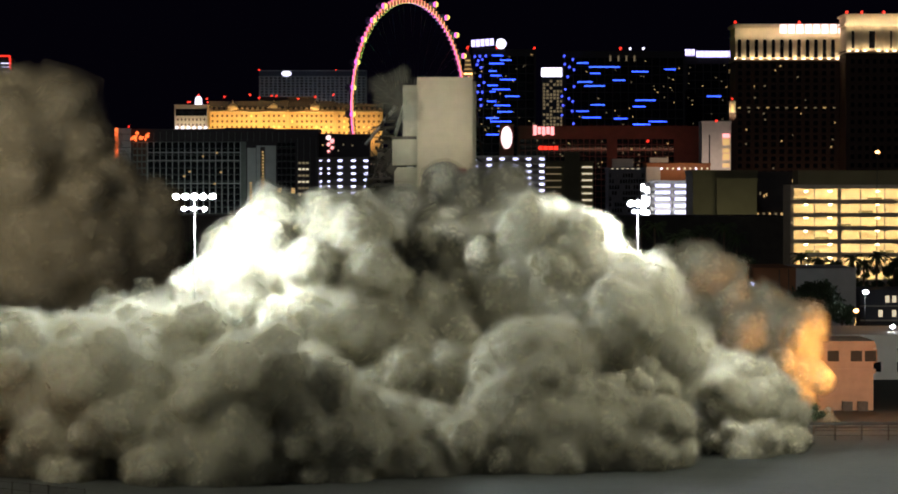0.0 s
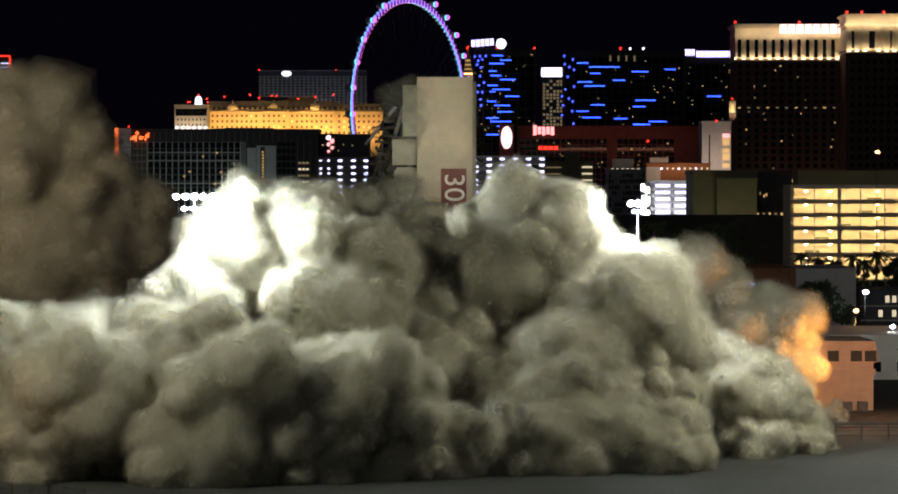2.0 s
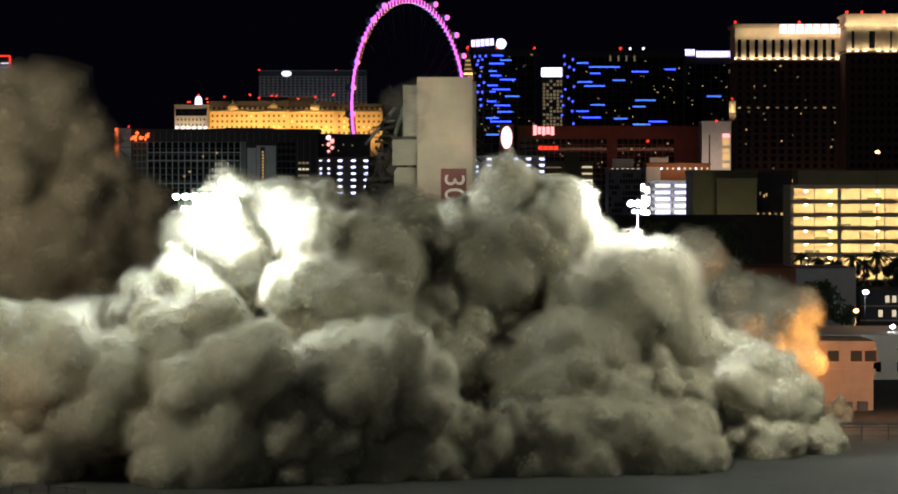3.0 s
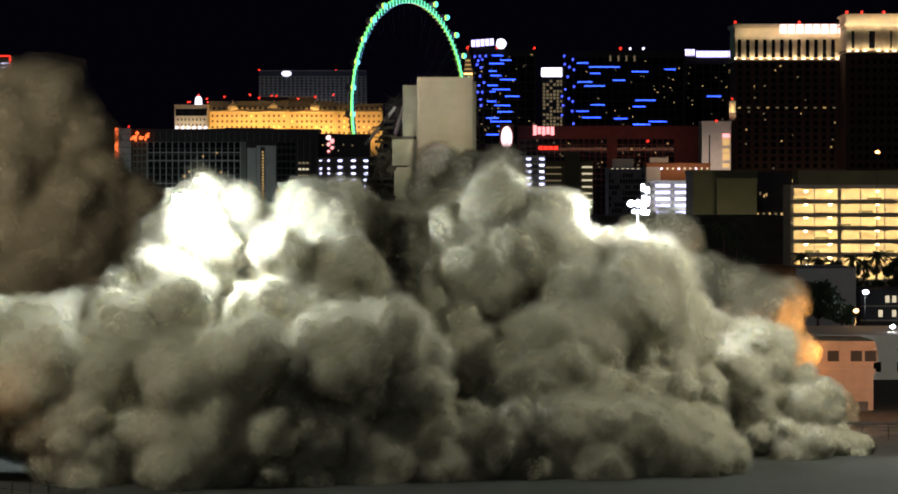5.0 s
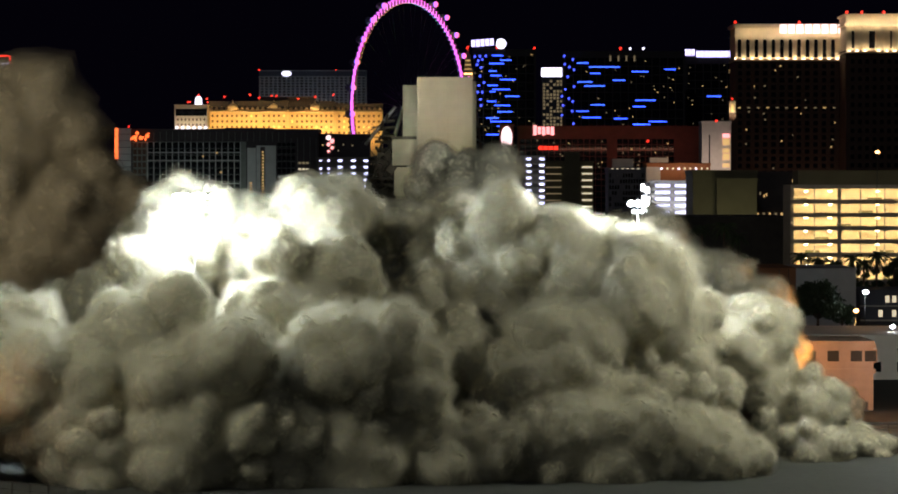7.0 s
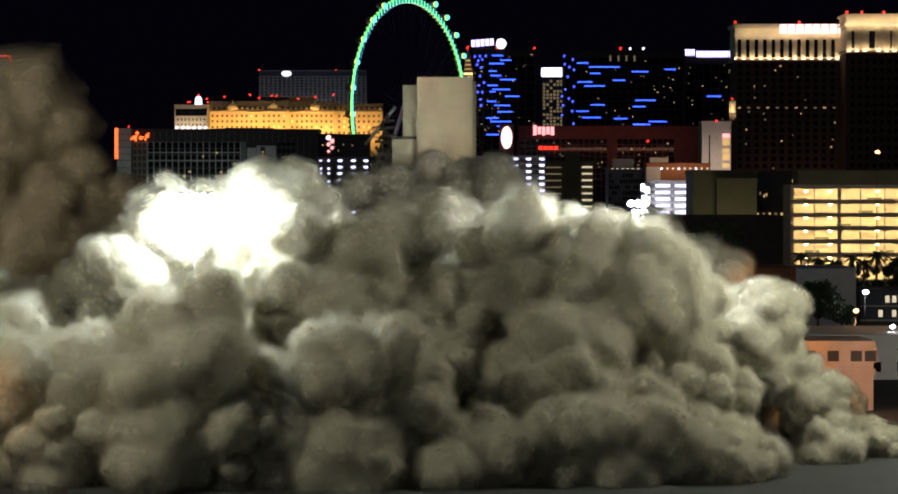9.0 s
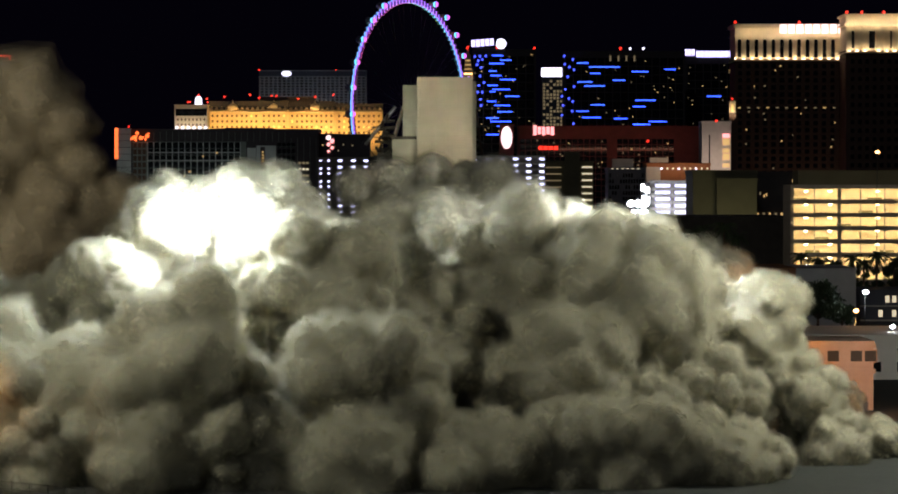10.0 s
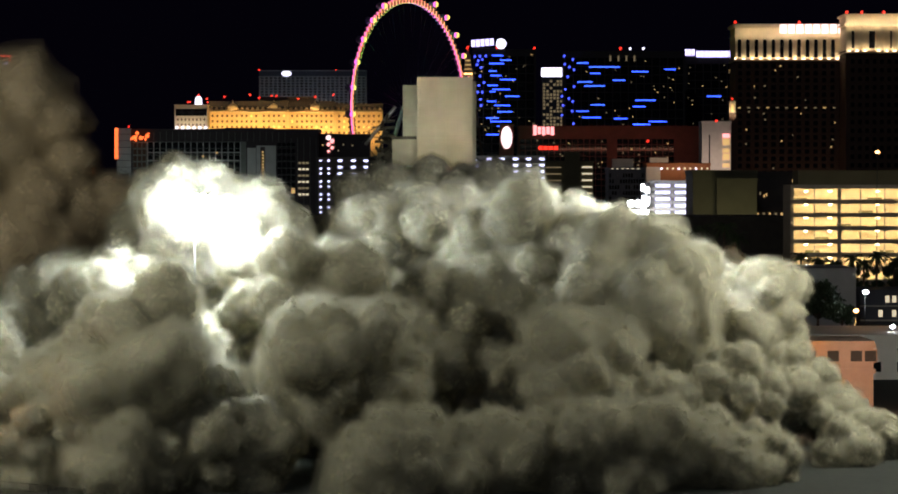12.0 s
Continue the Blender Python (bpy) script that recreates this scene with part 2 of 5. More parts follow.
for i in range(13):
    bm = bmesh.new()
    x = -hw + (i + 0.5) * pitch
    z0, z1, r = 121.05, 131.83, 1.72
    ring = [(x - r, z0), (x + r, z0)] + [(x + r * math.cos(a * math.pi / 8), z1 + r * math.sin(a * math.pi / 8)) for a in range(9)]
    f = bm.faces.new([bm.verts.new((p, 0.6, z)) for p, z in ring])
    e = bmesh.ops.extrude_face_region(bm, geom=[f])
    bmesh.ops.translate(bm, vec=(0, 0.8, 0), verts=[g for g in e["geom"] if isinstance(g, bmesh.types.BMVert)])
    part("arched_window", bm, DARK_GLASS, resort, smooth=False)
panes(resort, -hw + 1, hw - 1, 28, 117.46, -0.2, 13, 18, DARK_GLASS, None, 0, 0.4, seed=8)
few_windows(resort, -hw + 3, hw - 3, 40, 115.06, 26, 1.1, 17)
for i in range(11):
    glow_bar(resort, "gallery_lamp", -hw + 2 + i * 6.6, -hw + 4 + i * 6.6, 85.51, 86.31, DIM_WARM if i % 3 else WARM_GLOW, -0.9)
sx0, sx1 = -8.19, 38.34
for i in range(8):
    w = (sx1 - sx0) / 8
    glow_bar(resort, "sign_letter_bar", sx0 + i * w + 0.5, sx0 + (i + 1) * w - 0.6, 137.63, 143.82, ROSE_GLOW, -2.6, "rose-white lit sign shape")
for i in (-1, 0.16):
    beacon(resort, i * hw, 0, 145.41, 1.1)
lamp("arcade_uplight", "AREA", look((237.81, VD - 1.9, 119.61), (237.81, VD - 1.0, 133.03)), 5000, (1.0, 0.80, 0.54), 76, 0.8)
lamp("cornice_light", "AREA", look((237.81, VD - 5.5, 135.43), (237.81, VD, 140.62)), 3400, (1.0, 0.82, 0.58), 74, 0.6)
# unseen lamp added low down to bring out the dark pilasters
lamp("facade_fill", "AREA", look((237.81, VD - 22, 12), (237.81, VD, 62)), 2600, (1.0, 0.62, 0.38), 72, 2)
# the nearer wing
wing = tower_block("resort_tower_wing", "near-black brown resort wing with a cream floodlit top", 271.93, 336.13, 2060, 36, 123.07, BROWN_WALL)
ww = 64.20 / 2
block("crown_wall", (-ww, ww, 0.8, 35, 123.10, 141.13), CREAM, wing, "cream floodlit top storey")
block("attic", (-ww, ww, -0.5, 35, 142.70, 147.80), CREAM, wing)
block("cornice", (-ww - 1.2, ww + 1, -2.0, 36, 141.17, 142.66), CREAM, wing)
block("top_cornice", (-ww - 1.2, ww + 1, -2.0, 36, 147.84, 149.18), CREAM, wing)
block("ledge", (-ww - 1, ww, -2.2, 36, 122.28, 123.10), CREAM, wing)
for i, px in enumerate((5, 19, 33, 57, 71, 85, 99, 123, 147)):
    x = -ww + px * 0.39
    block("pilaster", (x - 1.7, x + 1.7, -1.0, 0.79, 123.14, 141.13), CREAM, wing)
    bm = bmesh.new()
    ball(bm, (x, -1.6, 124.05), 0.45, 1)
    part("uplight", bm, GARAGE_GLOW, wing)
for px, w in ((12, 3), (46, 5), (81, 3), (111, 4)):
    x = -ww + px * 0.39
    block("tall_window", (x - w * 0.4, x + w * 0.4, 0.55, 0.9, 125.81, 137.59), DARK_GLASS, wing)
panes(wing, -ww + 2, ww - 2, 25, 119.53, -0.2, 12, 16, DARK_GLASS, None, 0, 0.5)
for px in (1, 27, 66):
    beacon(wing, -ww + px * 0.39, -1, 150.36, 1.1)
lamp("arcade_uplight", "AREA", look((294.90, 2060 - 1.9, 123.50), (294.90, 2060 - 1.0, 135.24)), 4200, (1.0, 0.80, 0.54), 50, 0.8)
lamp("cornice_light", "AREA", look((294.90, 2060 - 5.5, 141.13), (294.90, 2060, 145.84)), 3200, (1.0, 0.80, 0.52), 50, 0.6)

# campanile beside the resort
camp = tower_block("campanile", "slim bell tower with a lit cream belfry", 186.43, 190.62, 2000, 5, 78.80, BROWN_WALL, "bell tower")
block("belfry", (-2.2, 2.2, -0.2, 4.8, 79.18, 87.95), CREAM, camp)
block("belfry_opening", (-0.9, 0.9, -0.35, -0.21, 80.71, 85.66), WARM_GLOW, camp)
beacon(camp, 0, 2, 89.47, 0.7)
lamp("belfry_light", "AREA", look((188.52, 1996, 77.27), (188.52, 2000, 84.14)), 900, (1.0, 0.8, 0.5), 4, 0.5)

# three dark towers with blue light bars
def blue_tower(name, label, x0, x1, d, top, bars, dots, scale):
    t = tower_block(name, label, x0, x1, d, 45, top, DARK_WALL)
    cx = (x0 + x1) / 2
    panes(t, x0 - cx + 2, x1 - cx - 2, 40, top - 6, -0.2, max(5, int((x1 - x0) / 9)), 14, DARK_GLASS, None, 0, 0.12, seed=int(d))
    few_windows(t, x0 - cx + 2, x1 - cx - 2, 90, top - 4, 30, 1.3, int(d))
    for bx, bz, w in bars:
        glow_bar(t, "light_bar", bx - cx, bx + w - cx, bz, bz + 1.3, BLUE_GLOW, -0.8, "blue light bar")
    for bx, bz in dots:
        bm = bmesh.new()
        ball(bm, (bx - cx, -0.7, bz), 1.5, 1)
        part("light_dot", bm, BLUE_DIM, t, "blue light dot")
    return t


def spots(xs, zs, ws):
    return list(zip(xs, zs, ws))


bt_a = blue_tower("blue_lit_tower", "dark glass tower with blue light bars and a white sign", 26.42, 95.62, 3300, 180.97,
    spots([47.2, 56.0, 44.0, 45.3, 56.0, 42.1, 47.8, 61.6, 41.5, 49.7, 52.8, 40.9, 45.3, 40.9, 44.7, 52.8, 43.4], [174.7, 169.6, 165.9, 152.7, 148.3, 142.0, 137.6, 130.0, 124.4, 120.0, 113.0, 106.1, 102.3, 87.9, 135.1, 97.3, 157.7], [12.0, 12.6, 16.4, 12.0, 17.0, 11.3, 19.5, 15.7, 10.1, 17.6, 16.4, 13.8, 23.3, 13.8, 6.3, 7.5, 8.8]),
    list(zip([28.3, 34.0, 32.1, 36.5, 40.3, 30.8, 35.2, 34.0, 38.4, 32.7, 31.5, 36.5, 34.6, 28.3, 35.2, 29.6], [174.1, 174.7, 169.6, 170.9, 174.7, 165.2, 162.1, 152.7, 145.7, 142.6, 135.1, 135.1, 127.5, 127.5, 120.6, 109.9])), 1)
for i in range(5):
    glow_bar(bt_a, "roof_sign", -36.48 + i * 5.03, -32.21 + i * 5.03, 184.75 + i * 0.4, 192.30 + i * 0.4, VIOLET_SIGN, -1.5, "violet-white lit sign shape")
bm = bmesh.new()
bmesh.ops.create_cone(bm, cap_ends=True, segments=24, radius1=5.66, radius2=5.66, depth=1, matrix=pose(-3.77, -1.5, 188.21, 90))
part("round_sign", bm, SIGN_GLOW, bt_a, "white lit round sign", False)
block("roof_sign_rack", (-31.45, 0.00, 0, 3, 180.97 + 1.2, 184.12), DARK_WALL, bt_a)
for px in (-65, -14, 52):
    beacon(bt_a, px * 0.63, 1, 180.97 + 2.4, 1.6)

bt_b = blue_tower("blue_lit_slab_tower", "broad dark glass tower with scattered blue light bars", 128.36, 264.43, 3367, 182.11,
    spots([143.1, 156.6, 157.9, 204.7, 241.3, 183.6, 143.8, 151.5, 208.6, 206.0, 158.5, 142.5, 148.9, 159.2, 184.8, 206.7, 223.4, 206.0], [169.3, 164.8, 157.7, 159.6, 162.2, 150.0, 148.1, 143.6, 127.6, 120.5, 122.4, 115.4, 108.3, 98.0, 107.0, 100.6, 103.8, 100.6], [12.8, 34.7, 11.6, 18.6, 12.8, 13.5, 16.7, 23.1, 23.1, 14.1, 16.0, 14.1, 21.2, 20.5, 14.8, 18.6, 20.5, 12.8]),
    list(zip([129.0, 138.6, 129.6, 134.8, 139.9, 132.9, 130.3, 139.9, 126.4, 134.1, 138.6, 127.7, 138.0, 126.4, 139.3], [177.6, 173.8, 168.6, 165.4, 162.2, 154.5, 140.4, 143.6, 132.7, 130.1, 126.9, 122.4, 116.0, 111.5, 101.9])), 1)
for px in (-7, 10, 33):
    beacon(bt_b, px * 0.64, 0, 185.96, 1.7, SIGN_GLOW if px > 0 else RED_GLOW)
for i in range(4):
    glow_bar(bt_b, "penthouse_window", -16.69 + i * 9, -14.76 + i * 9, 171.84, 178.26, DIM_WARM, -0.6)
bt_c = blue_tower("dark_sign_tower", "dark glass tower with a long white roof sign", 275.21, 344.26, 3500, 180.78,
    spots([300.2], [136.1], [16.7]), [], 1)
for i in range(3):
    glow_bar(bt_c, "roof_sign", -35.36 + i * 4.00, -32.02 + i * 4.00, 184.12, 191.46, VIOLET_SIGN, -1.5, "violet-white lit sign shape")
for i in range(10):
    glow_bar(bt_c, "roof_sign", -22.02 + i * 4.67, -18.15 + i * 4.67, 182.12, 189.45, VIOLET_SIGN, -1.5, "violet-white lit sign shape")
block("roof_sign_rack", (-35.36, 24.02, 0, 3, 180.78 + 1.2, 188.79), DARK_WALL, bt_c)

# white slim tower with a bright top
slim = tower_block("white_topped_tower", "slim grey tower with a glowing white top storey", 111.17, 137.25, 3600, 25, 161.76, BLUE_WALL)
block("glowing_top", (-13.04, 13.04, 0, 24, 162.10 + 1.3, 174.11), SIGN_GLOW, slim, "glowing white top storey")
panes(slim, -12.35, 12.35, 80, 159.70, -0.2, 6, 20, BLUE_WALL, DIM_WARM, 0.7, 0.3, seed=5)

# gilded lattice tower tip
eiffel = thing("lattice_tower_replica", (18.87, 3000, 0), "gold-lit lattice tower with a pointed tip", "tower")
bm = bmesh.new()
for sx in (-1, 1):
    for sy in (-1, 1):
        tube(bm, (sx * 22, sy * 22, 0), (sx * 4.2, sy * 4.2, 138.65), 1.6, 1.0, 6)
part("legs", bm, BROWN_WALL, eiffel)
block("platform", (-5.4, 5.4, -5.4, 5.4, 138.08, 147.80), CREAM, eiffel)
bm = bmesh.new()
tube(bm, (0, 0, 147.80), (0, 0, 160.39), 4.2, 3.0, 10)
ball(bm, (0, 0, 160.96), 3.2, 2)
tube(bm, (0, 0, 161.53), (0, 0, 169.53), 1.6, 0.2, 8)
part("lantern", bm, CREAM, eiffel)
for k, px in enumerate((136, 130, 124, 110, 101)):
    glow_bar(eiffel, "lamp_row", -4.5 + k * 0.5, 4.5 - k * 0.5, 138.65 + k * 4.5, 139.80 + k * 4.5, AMBER_GLOW if k < 2 else WARM_GLOW, -6.2 + k * 0.6)
beacon(eiffel, 0, 0, 170.68, 1.2)

# gold floodlit hotel with a mansard roof
GD = 4150
gold = thing("gold_floodlit_hotel", (-232.58, GD, 0), "curved hotel with gold floodlit stucco and dark mansard roof", "hotel")
for j, (a, b, y0, tp) in enumerate(((-126, -36, 6, 190), (-36, 13, 0, 189), (13, 95, 8, 191), (95, 178, 16, 196))):
    x0, x1 = a * 0.79 + 0.01, b * 0.79
    block("wing_wall", (x0, x1, y0, y0 + 30, 0, 138.38), GOLD_STONE, gold)
    block("cornice", (x0, x1 - 0.1, y0 - 1.5, y0 - 0.01, 134.42, 136.00), CREAM, gold)
    block("mansard", (x0, x1 - 0.1, y0 + 2.5, y0 + 28, 138.46, (147.08 if j == 3 else 150.24)), SLATE, gold)
    n = max(5, int((b - a) / 8.5))
    panes(gold, x0 + 2, x1 - 2, 102.78, 133.63, y0 - 0.2, n, 4, BROWN_WALL, WARM_GLOW, 0.08, 0.6, seed=j)
    for i in range(n):
        bm = bmesh.new()
        x = x0 + (i + 0.5) * (x1 - x0) / n
        ball(bm, (x, y0 + 2.2, 139.17), 2.3, 2, (1, 0.7, 1.3))
        part("dormer", bm, CREAM, gold)
    lamp("facade_floodlight", "AREA", look(((x0 + x1) / 2 + -232.58, GD + y0 - 26, 97.24), ((x0 + x1) / 2 + -232.58, GD + y0, 127.30)), 44000 * (b - a) / 70 * (0.6 if j == 3 else 1.0), (1.0, 0.58, 0.19), x1 - x0, 3)
for px in (-84, -12, 60):
    bm = bmesh.new()
    x = px * 0.79
    ball(bm, (x, 4, 141.54), 5.54, 2, (1.3, 0.6, 1))
    tube(bm, (x, 4, 145.50), (x, 4, 151.83), 2.0, 0.2, 8)
    part("gable_dome", bm, CREAM, gold)
for i, px in enumerate((-130, -99, -54, -38, -17, 30, 60, 92, 128, -8)):
    beacon(gold, px * 0.79, 12, 153.41 + (i * 7 % 5) * 1.4, 1.7)
block("penthouse", (-31.64, 47.46, 12, 26, 149.85, 156.57), SLATE, gold)
pav = tower_block("white_lit_pavilion", "cream pavilion block with white lamps and a domed lantern", -374.36, -329.03, 4100, 30, 142.54, CREAM)
pw = 45.33 / 2
block("loggia", (-pw + 1.5, pw - 1.5, -0.15, -0.01, 128.48, 137.85), DARK_GLASS, pav)
panes(pav, -pw + 2, pw - 2, 112.84, 126.91, -0.2, 8, 2, BROWN_WALL, None, 0, 0.6)
for i in range(6):
    bm = bmesh.new()
    ball(bm, (-pw + 3 + i * (2 * pw - 6) / 5, -1.2, 112.06), 2.2, 1)
    part("base_lamp", bm, SIGN_GLOW, pav)
bm = bmesh.new()
tube(bm, (9.38, 8, 143.32), (9.38, 8, 151.14), 5.2, 4.4, 12)
ball(bm, (9.38, 8, 151.14), 4.4, 2)
part("lantern", bm, SIGN_GLOW, pav, "glowing white domed lantern")
beacon(pav, 9.38, 8, 156.61, 1.6)
for px in (-6, 28, -3):
    beacon(pav, px * 0.78, 8, 147.23, 1.4)
lamp("pavilion_light", "AREA", look((-351.70, 4085, 105.03), (-351.70, 4100, 122.22)), 9000, (1.0, 0.85, 0.65), 40, 2)

# pale gridded slab behind
slab = tower_block("pale_grid_hotel", "long pale grey hotel slab with a window grid and oval sign", -277.62, -120.78, 4400, 30, 201.10, GREY_GRID)
sw = 156.84 / 2
panes(slab, -sw + 1, sw - 1, 152.46, 192.71, -0.2, 24, 10, DARK_WALL, BLUE_WALL, 0.35, 0.38, seed=3)
block("top_band", (-sw, sw, -0.6, -0.01, 193.55, 201.10), BLUE_WALL, slab)
bm = bmesh.new()
ball(bm, (-38.58, -1, 197.33), 7.55, 2, (1, 0.2, 0.55))
part("oval_sign", bm, SIGN_GLOW, slab, "glowing white oval sign")
beacon(slab, -sw, 0, 202.78, 1.6)
beacon(slab, 33.55, 0, 202.78, 1.4)
lamp("slab_light", "AREA", look((-204.65, 4340, 145.75), (-204.65, 4400, 179.29)), 4200, (0.75, 0.8, 1.0), 150, 3)

# dark glass hotel with pale mullion grid
HD = 1950
glass = tower_block("dark_grid_hotel", "wide dark glass hotel with pale window grid and neon end", -215.96, -84.75, HD, 40, 67.17, DARK_WALL)
gx = 1950 / 5246
gw = 353 * gx / 2
def gxp(px):
    return (px - 379.5) * gx
def gzp(py):
    return 30 + (328 - py) * gx
block("grid_panel", (gxp(232), gxp(430), -0.12, -0.01, gzp(384), gzp(247)), GRID_WALL, glass)
panes(glass, gxp(258), gxp(420), gzp(384), gzp(248), -0.2, 15, 12, DARK_GLASS, None, 0, 0.18, seed=21, gap_z=0.08)
panes(glass, gxp(232), gxp(256), gzp(384), gzp(248), -0.2, 3, 12, BROWN_WALL, WARM_GLOW, 0.04, 0.25, seed=22)
mull = []
for i in range(16):
    x = gxp(258) + i * (gxp(420) - gxp(258)) / 15
    mull.append((x - 0.22, x + 0.22, -0.5, -0.01, gzp(384), gzp(248)))
for i, s in enumerate(mull):
    block("mullion", s, GREY_GRID, glass)
for py in (266, 280, 320):
    block("transom", (gxp(258), gxp(420), -0.62, -0.51, gzp(py) - 0.3, gzp(py) + 0.3), GREY_GRID, glass)
for i in range(28):
    x = gxp(258 + i * 10.9)
    block("fine_mullion", (x - 0.13, x + 0.13, -0.3, -0.01, gzp(384 if x > gxp(484) else 246), gzp(230 if x < gxp(500) else 240)), GRID_WALL, glass)
for k in range(11):
    block("fine_transom", (gxp(484), gxp(516), -0.42, -0.31, gzp(380 - k * 12.4) - 0.12, gzp(380 - k * 12.4) + 0.12), GRID_WALL, glass)
block("end_pier", (gxp(205), gxp(229), -1.2, -0.01, 0, gzp(224)), GREY_GRID, glass, "pale end pier")
for k in range(14):
    block("pier_joint", (gxp(205), gxp(229), -1.28, -1.21, gzp(384 - k * 11.5), gzp(383.2 - k * 11.5)), DARK_WALL, glass)
glow_bar(glass, "neon_strip", gxp(201), gxp(206.5), gzp(277), gzp(223), NEON_ORANGE, -1.8, "orange neon strip")
rn = random.Random(3)
for i in range(13):
    bm = bmesh.new()
    ball(bm, (gxp(230 + rn.random() * 34), -1.5, gzp(232 + rn.random() * 12)), rn.uniform(0.6, 1.5), 1)
    part("neon_flower", bm, NEON_ORANGE, glass, "orange neon blossom")
beacon(glass, gxp(225), 0, gzp(221), 0.7)
for a, b, top in ((432, 447, 258), (448, 482, 254)):
    block("pale_panel", (gxp(a), gxp(b), -0.9, -0.01, 0, gzp(top)), GREY_GRID, glass, "pale stair panel")
for k in range(22):
    glow_bar(glass, "stair_lamp", gxp(457.5), gxp(461), gzp(380 - k * 5.4), gzp(377.4 - k * 5.4), WARM_GLOW, -1.15)
    if k > 9:
        glow_bar(glass, "stair_lamp", gxp(436.5), gxp(440), gzp(434 - k * 5.4), gzp(431.4 - k * 5.4), WARM_GLOW, -1.15)
block("stair_recess", (gxp(455), gxp(463), -1.0, -0.91, 0, gzp(256)), DARK_WALL, glass)
panes(glass, gxp(484), gxp(516), gzp(384), gzp(248), -0.2, 4, 12, DARK_GLASS, WARM_GLOW, 0.03, 0.2, seed=9)
for i, (px, pz) in enumerate(((355, 272), (379, 266), (386, 300), (331, 299), (375, 320), (322, 307))):
    glow_bar(glass, "lit_window", gxp(px - 2), gxp(px + 2), gzp(pz + 2), gzp(pz - 1), WARM_GLOW, -0.75)
for k in range(6):
    for i in range(3):
        glow_bar(glass, "balcony_light", gxp(521 + i * 6.5), gxp(526 + i * 6.5), gzp(286 + k * 11), gzp(282.5 + k * 11), PALE_WINDOW if k % 2 else DIM_WARM, -0.6)
# lamp without a fixture, added to make the window grid visible
lamp("grid_hotel_fill", "AREA", look((-168.76, 1905, 6), (-168.76, 1950, 50)), 6500, (0.86, 1.0, 0.9), 90, 4)
annexe = tower_block("dark_hotel_annexe", "dark plain hotel annexe with a flat roof", -84.81, -51.93, 1960, 30, 64.00, DARK_WALL)
few_windows(annexe, -14, 14, 50, 62.88, 6, 1.0, 12)
crest = tower_block("flower_sign_pylon", "pylon with a rose lit flower sign", -76.17, -69.82, 1850, 4, 51.16, DARK_WALL, "sign")
for i in range(5):
    bm = bmesh.new()
    ball(bm, ((i % 2 - 0.5) * 2.2, -0.8, 61.03 - i * 2.1), 1.8 - 0.2 * i, 1)
    part("flower_light", bm, PINK_GLOW if i else ROSE_GLOW, crest, "rose lit sign shape")
block("pylon_mast", (-0.3, 0.3, 0.5, 1.2, 51.51, 61.74), DARK_WALL, crest)


block("roof_plant", (gxp(393), gxp(478), 2, 20, gzp(228) + 1.2, gzp(223)), DARK_WALL, glass)


# multi-storey garages with rows of cool lamps
def lamp_garage(name, label, x0, x1, d, top, floors, cols, lampw, wall, step, tube_lamps=False, slim=()):
    lamp_mesh = []
    for w in (lampw / 2, lampw / 4):
        bm = bmesh.new()
        ball(bm, (0, 0, 0), w, 2, (1, 0.4, 0.5 if w == lampw / 2 else 0.8))
        me = bpy.data.meshes.new("garage_lamp")
        bm.to_mesh(me)
        bm.free()
        me.materials.append(COOL_GLOW)
        lamp_mesh.append(me)
    t = thing(name, ((x0 + x1) / 2, d, 0), label, "garage")
    w = (x1 - x0) / 2
    block("back_wall", (-w, w, 18, 18.5, 0, top), wall, t)
    for k in range(floors):
        z = top - k * step
        block("floor_slab", (-w, w, 0, 17.9, z - 0.5, z), CONCRETE, t)
        block("parapet", (-w, w, -0.3, -0.01, z, z + 0.9), CONCRETE, t)
        for c in cols:
            if tube_lamps:
                block("lamp_tube", (c - lampw / 2, c + lampw / 2, 0.2, 0.8, z - 1.5, z - 0.6), COOL_GLOW, t)
            else:
                small = c in slim
                put("garage_lamp", lamp_mesh[small], t, (c, 0.6, z - 1.1 - (0.9 if small and k % 2 else 0)))
    for c in (-w + 0.4, 0, w - 0.4):
        block("column", (c - 0.4, c + 0.4, 0.9, 1.7, 0, top - 0.5), CONCRETE, t)
    lamp("garage_light", "AREA", look(((x0 + x1) / 2, d - 9, top - step * floors - 6), ((x0 + x1) / 2, d + 3, top - step * 2)), 15000, (0.75, 0.8, 1.0), 2 * w, 2)
    return t


lamp_garage("cool_lit_garage", "pale multi-storey garage with rows of cool lamps", -78.57, -48.72, 1800, 47.50, 11, [-13.2, -8.4, -1.7, 6.3, 13.9], 3.0, CONCRETE, 3.87, slim=(-13.2, -8.4))
lamp_garage("cool_lit_garage", "pale multi-storey garage with rows of cool lamps", 14.81, 59.25, 1850, 49.04, 11, [-19.8, -12.3, -4.2, 3.9, 12.0, 20.1], 3.4, CONCRETE, 3.9, slim=(-19.8,))
g3 = lamp_garage("cool_lit_garage", "grey multi-storey garage with tube lamps", 72.97, 89.33, 1100, 31.89, 8, [-2.9, 4.2], 5.2, CONCRETE, 2.43, tube_lamps=True)
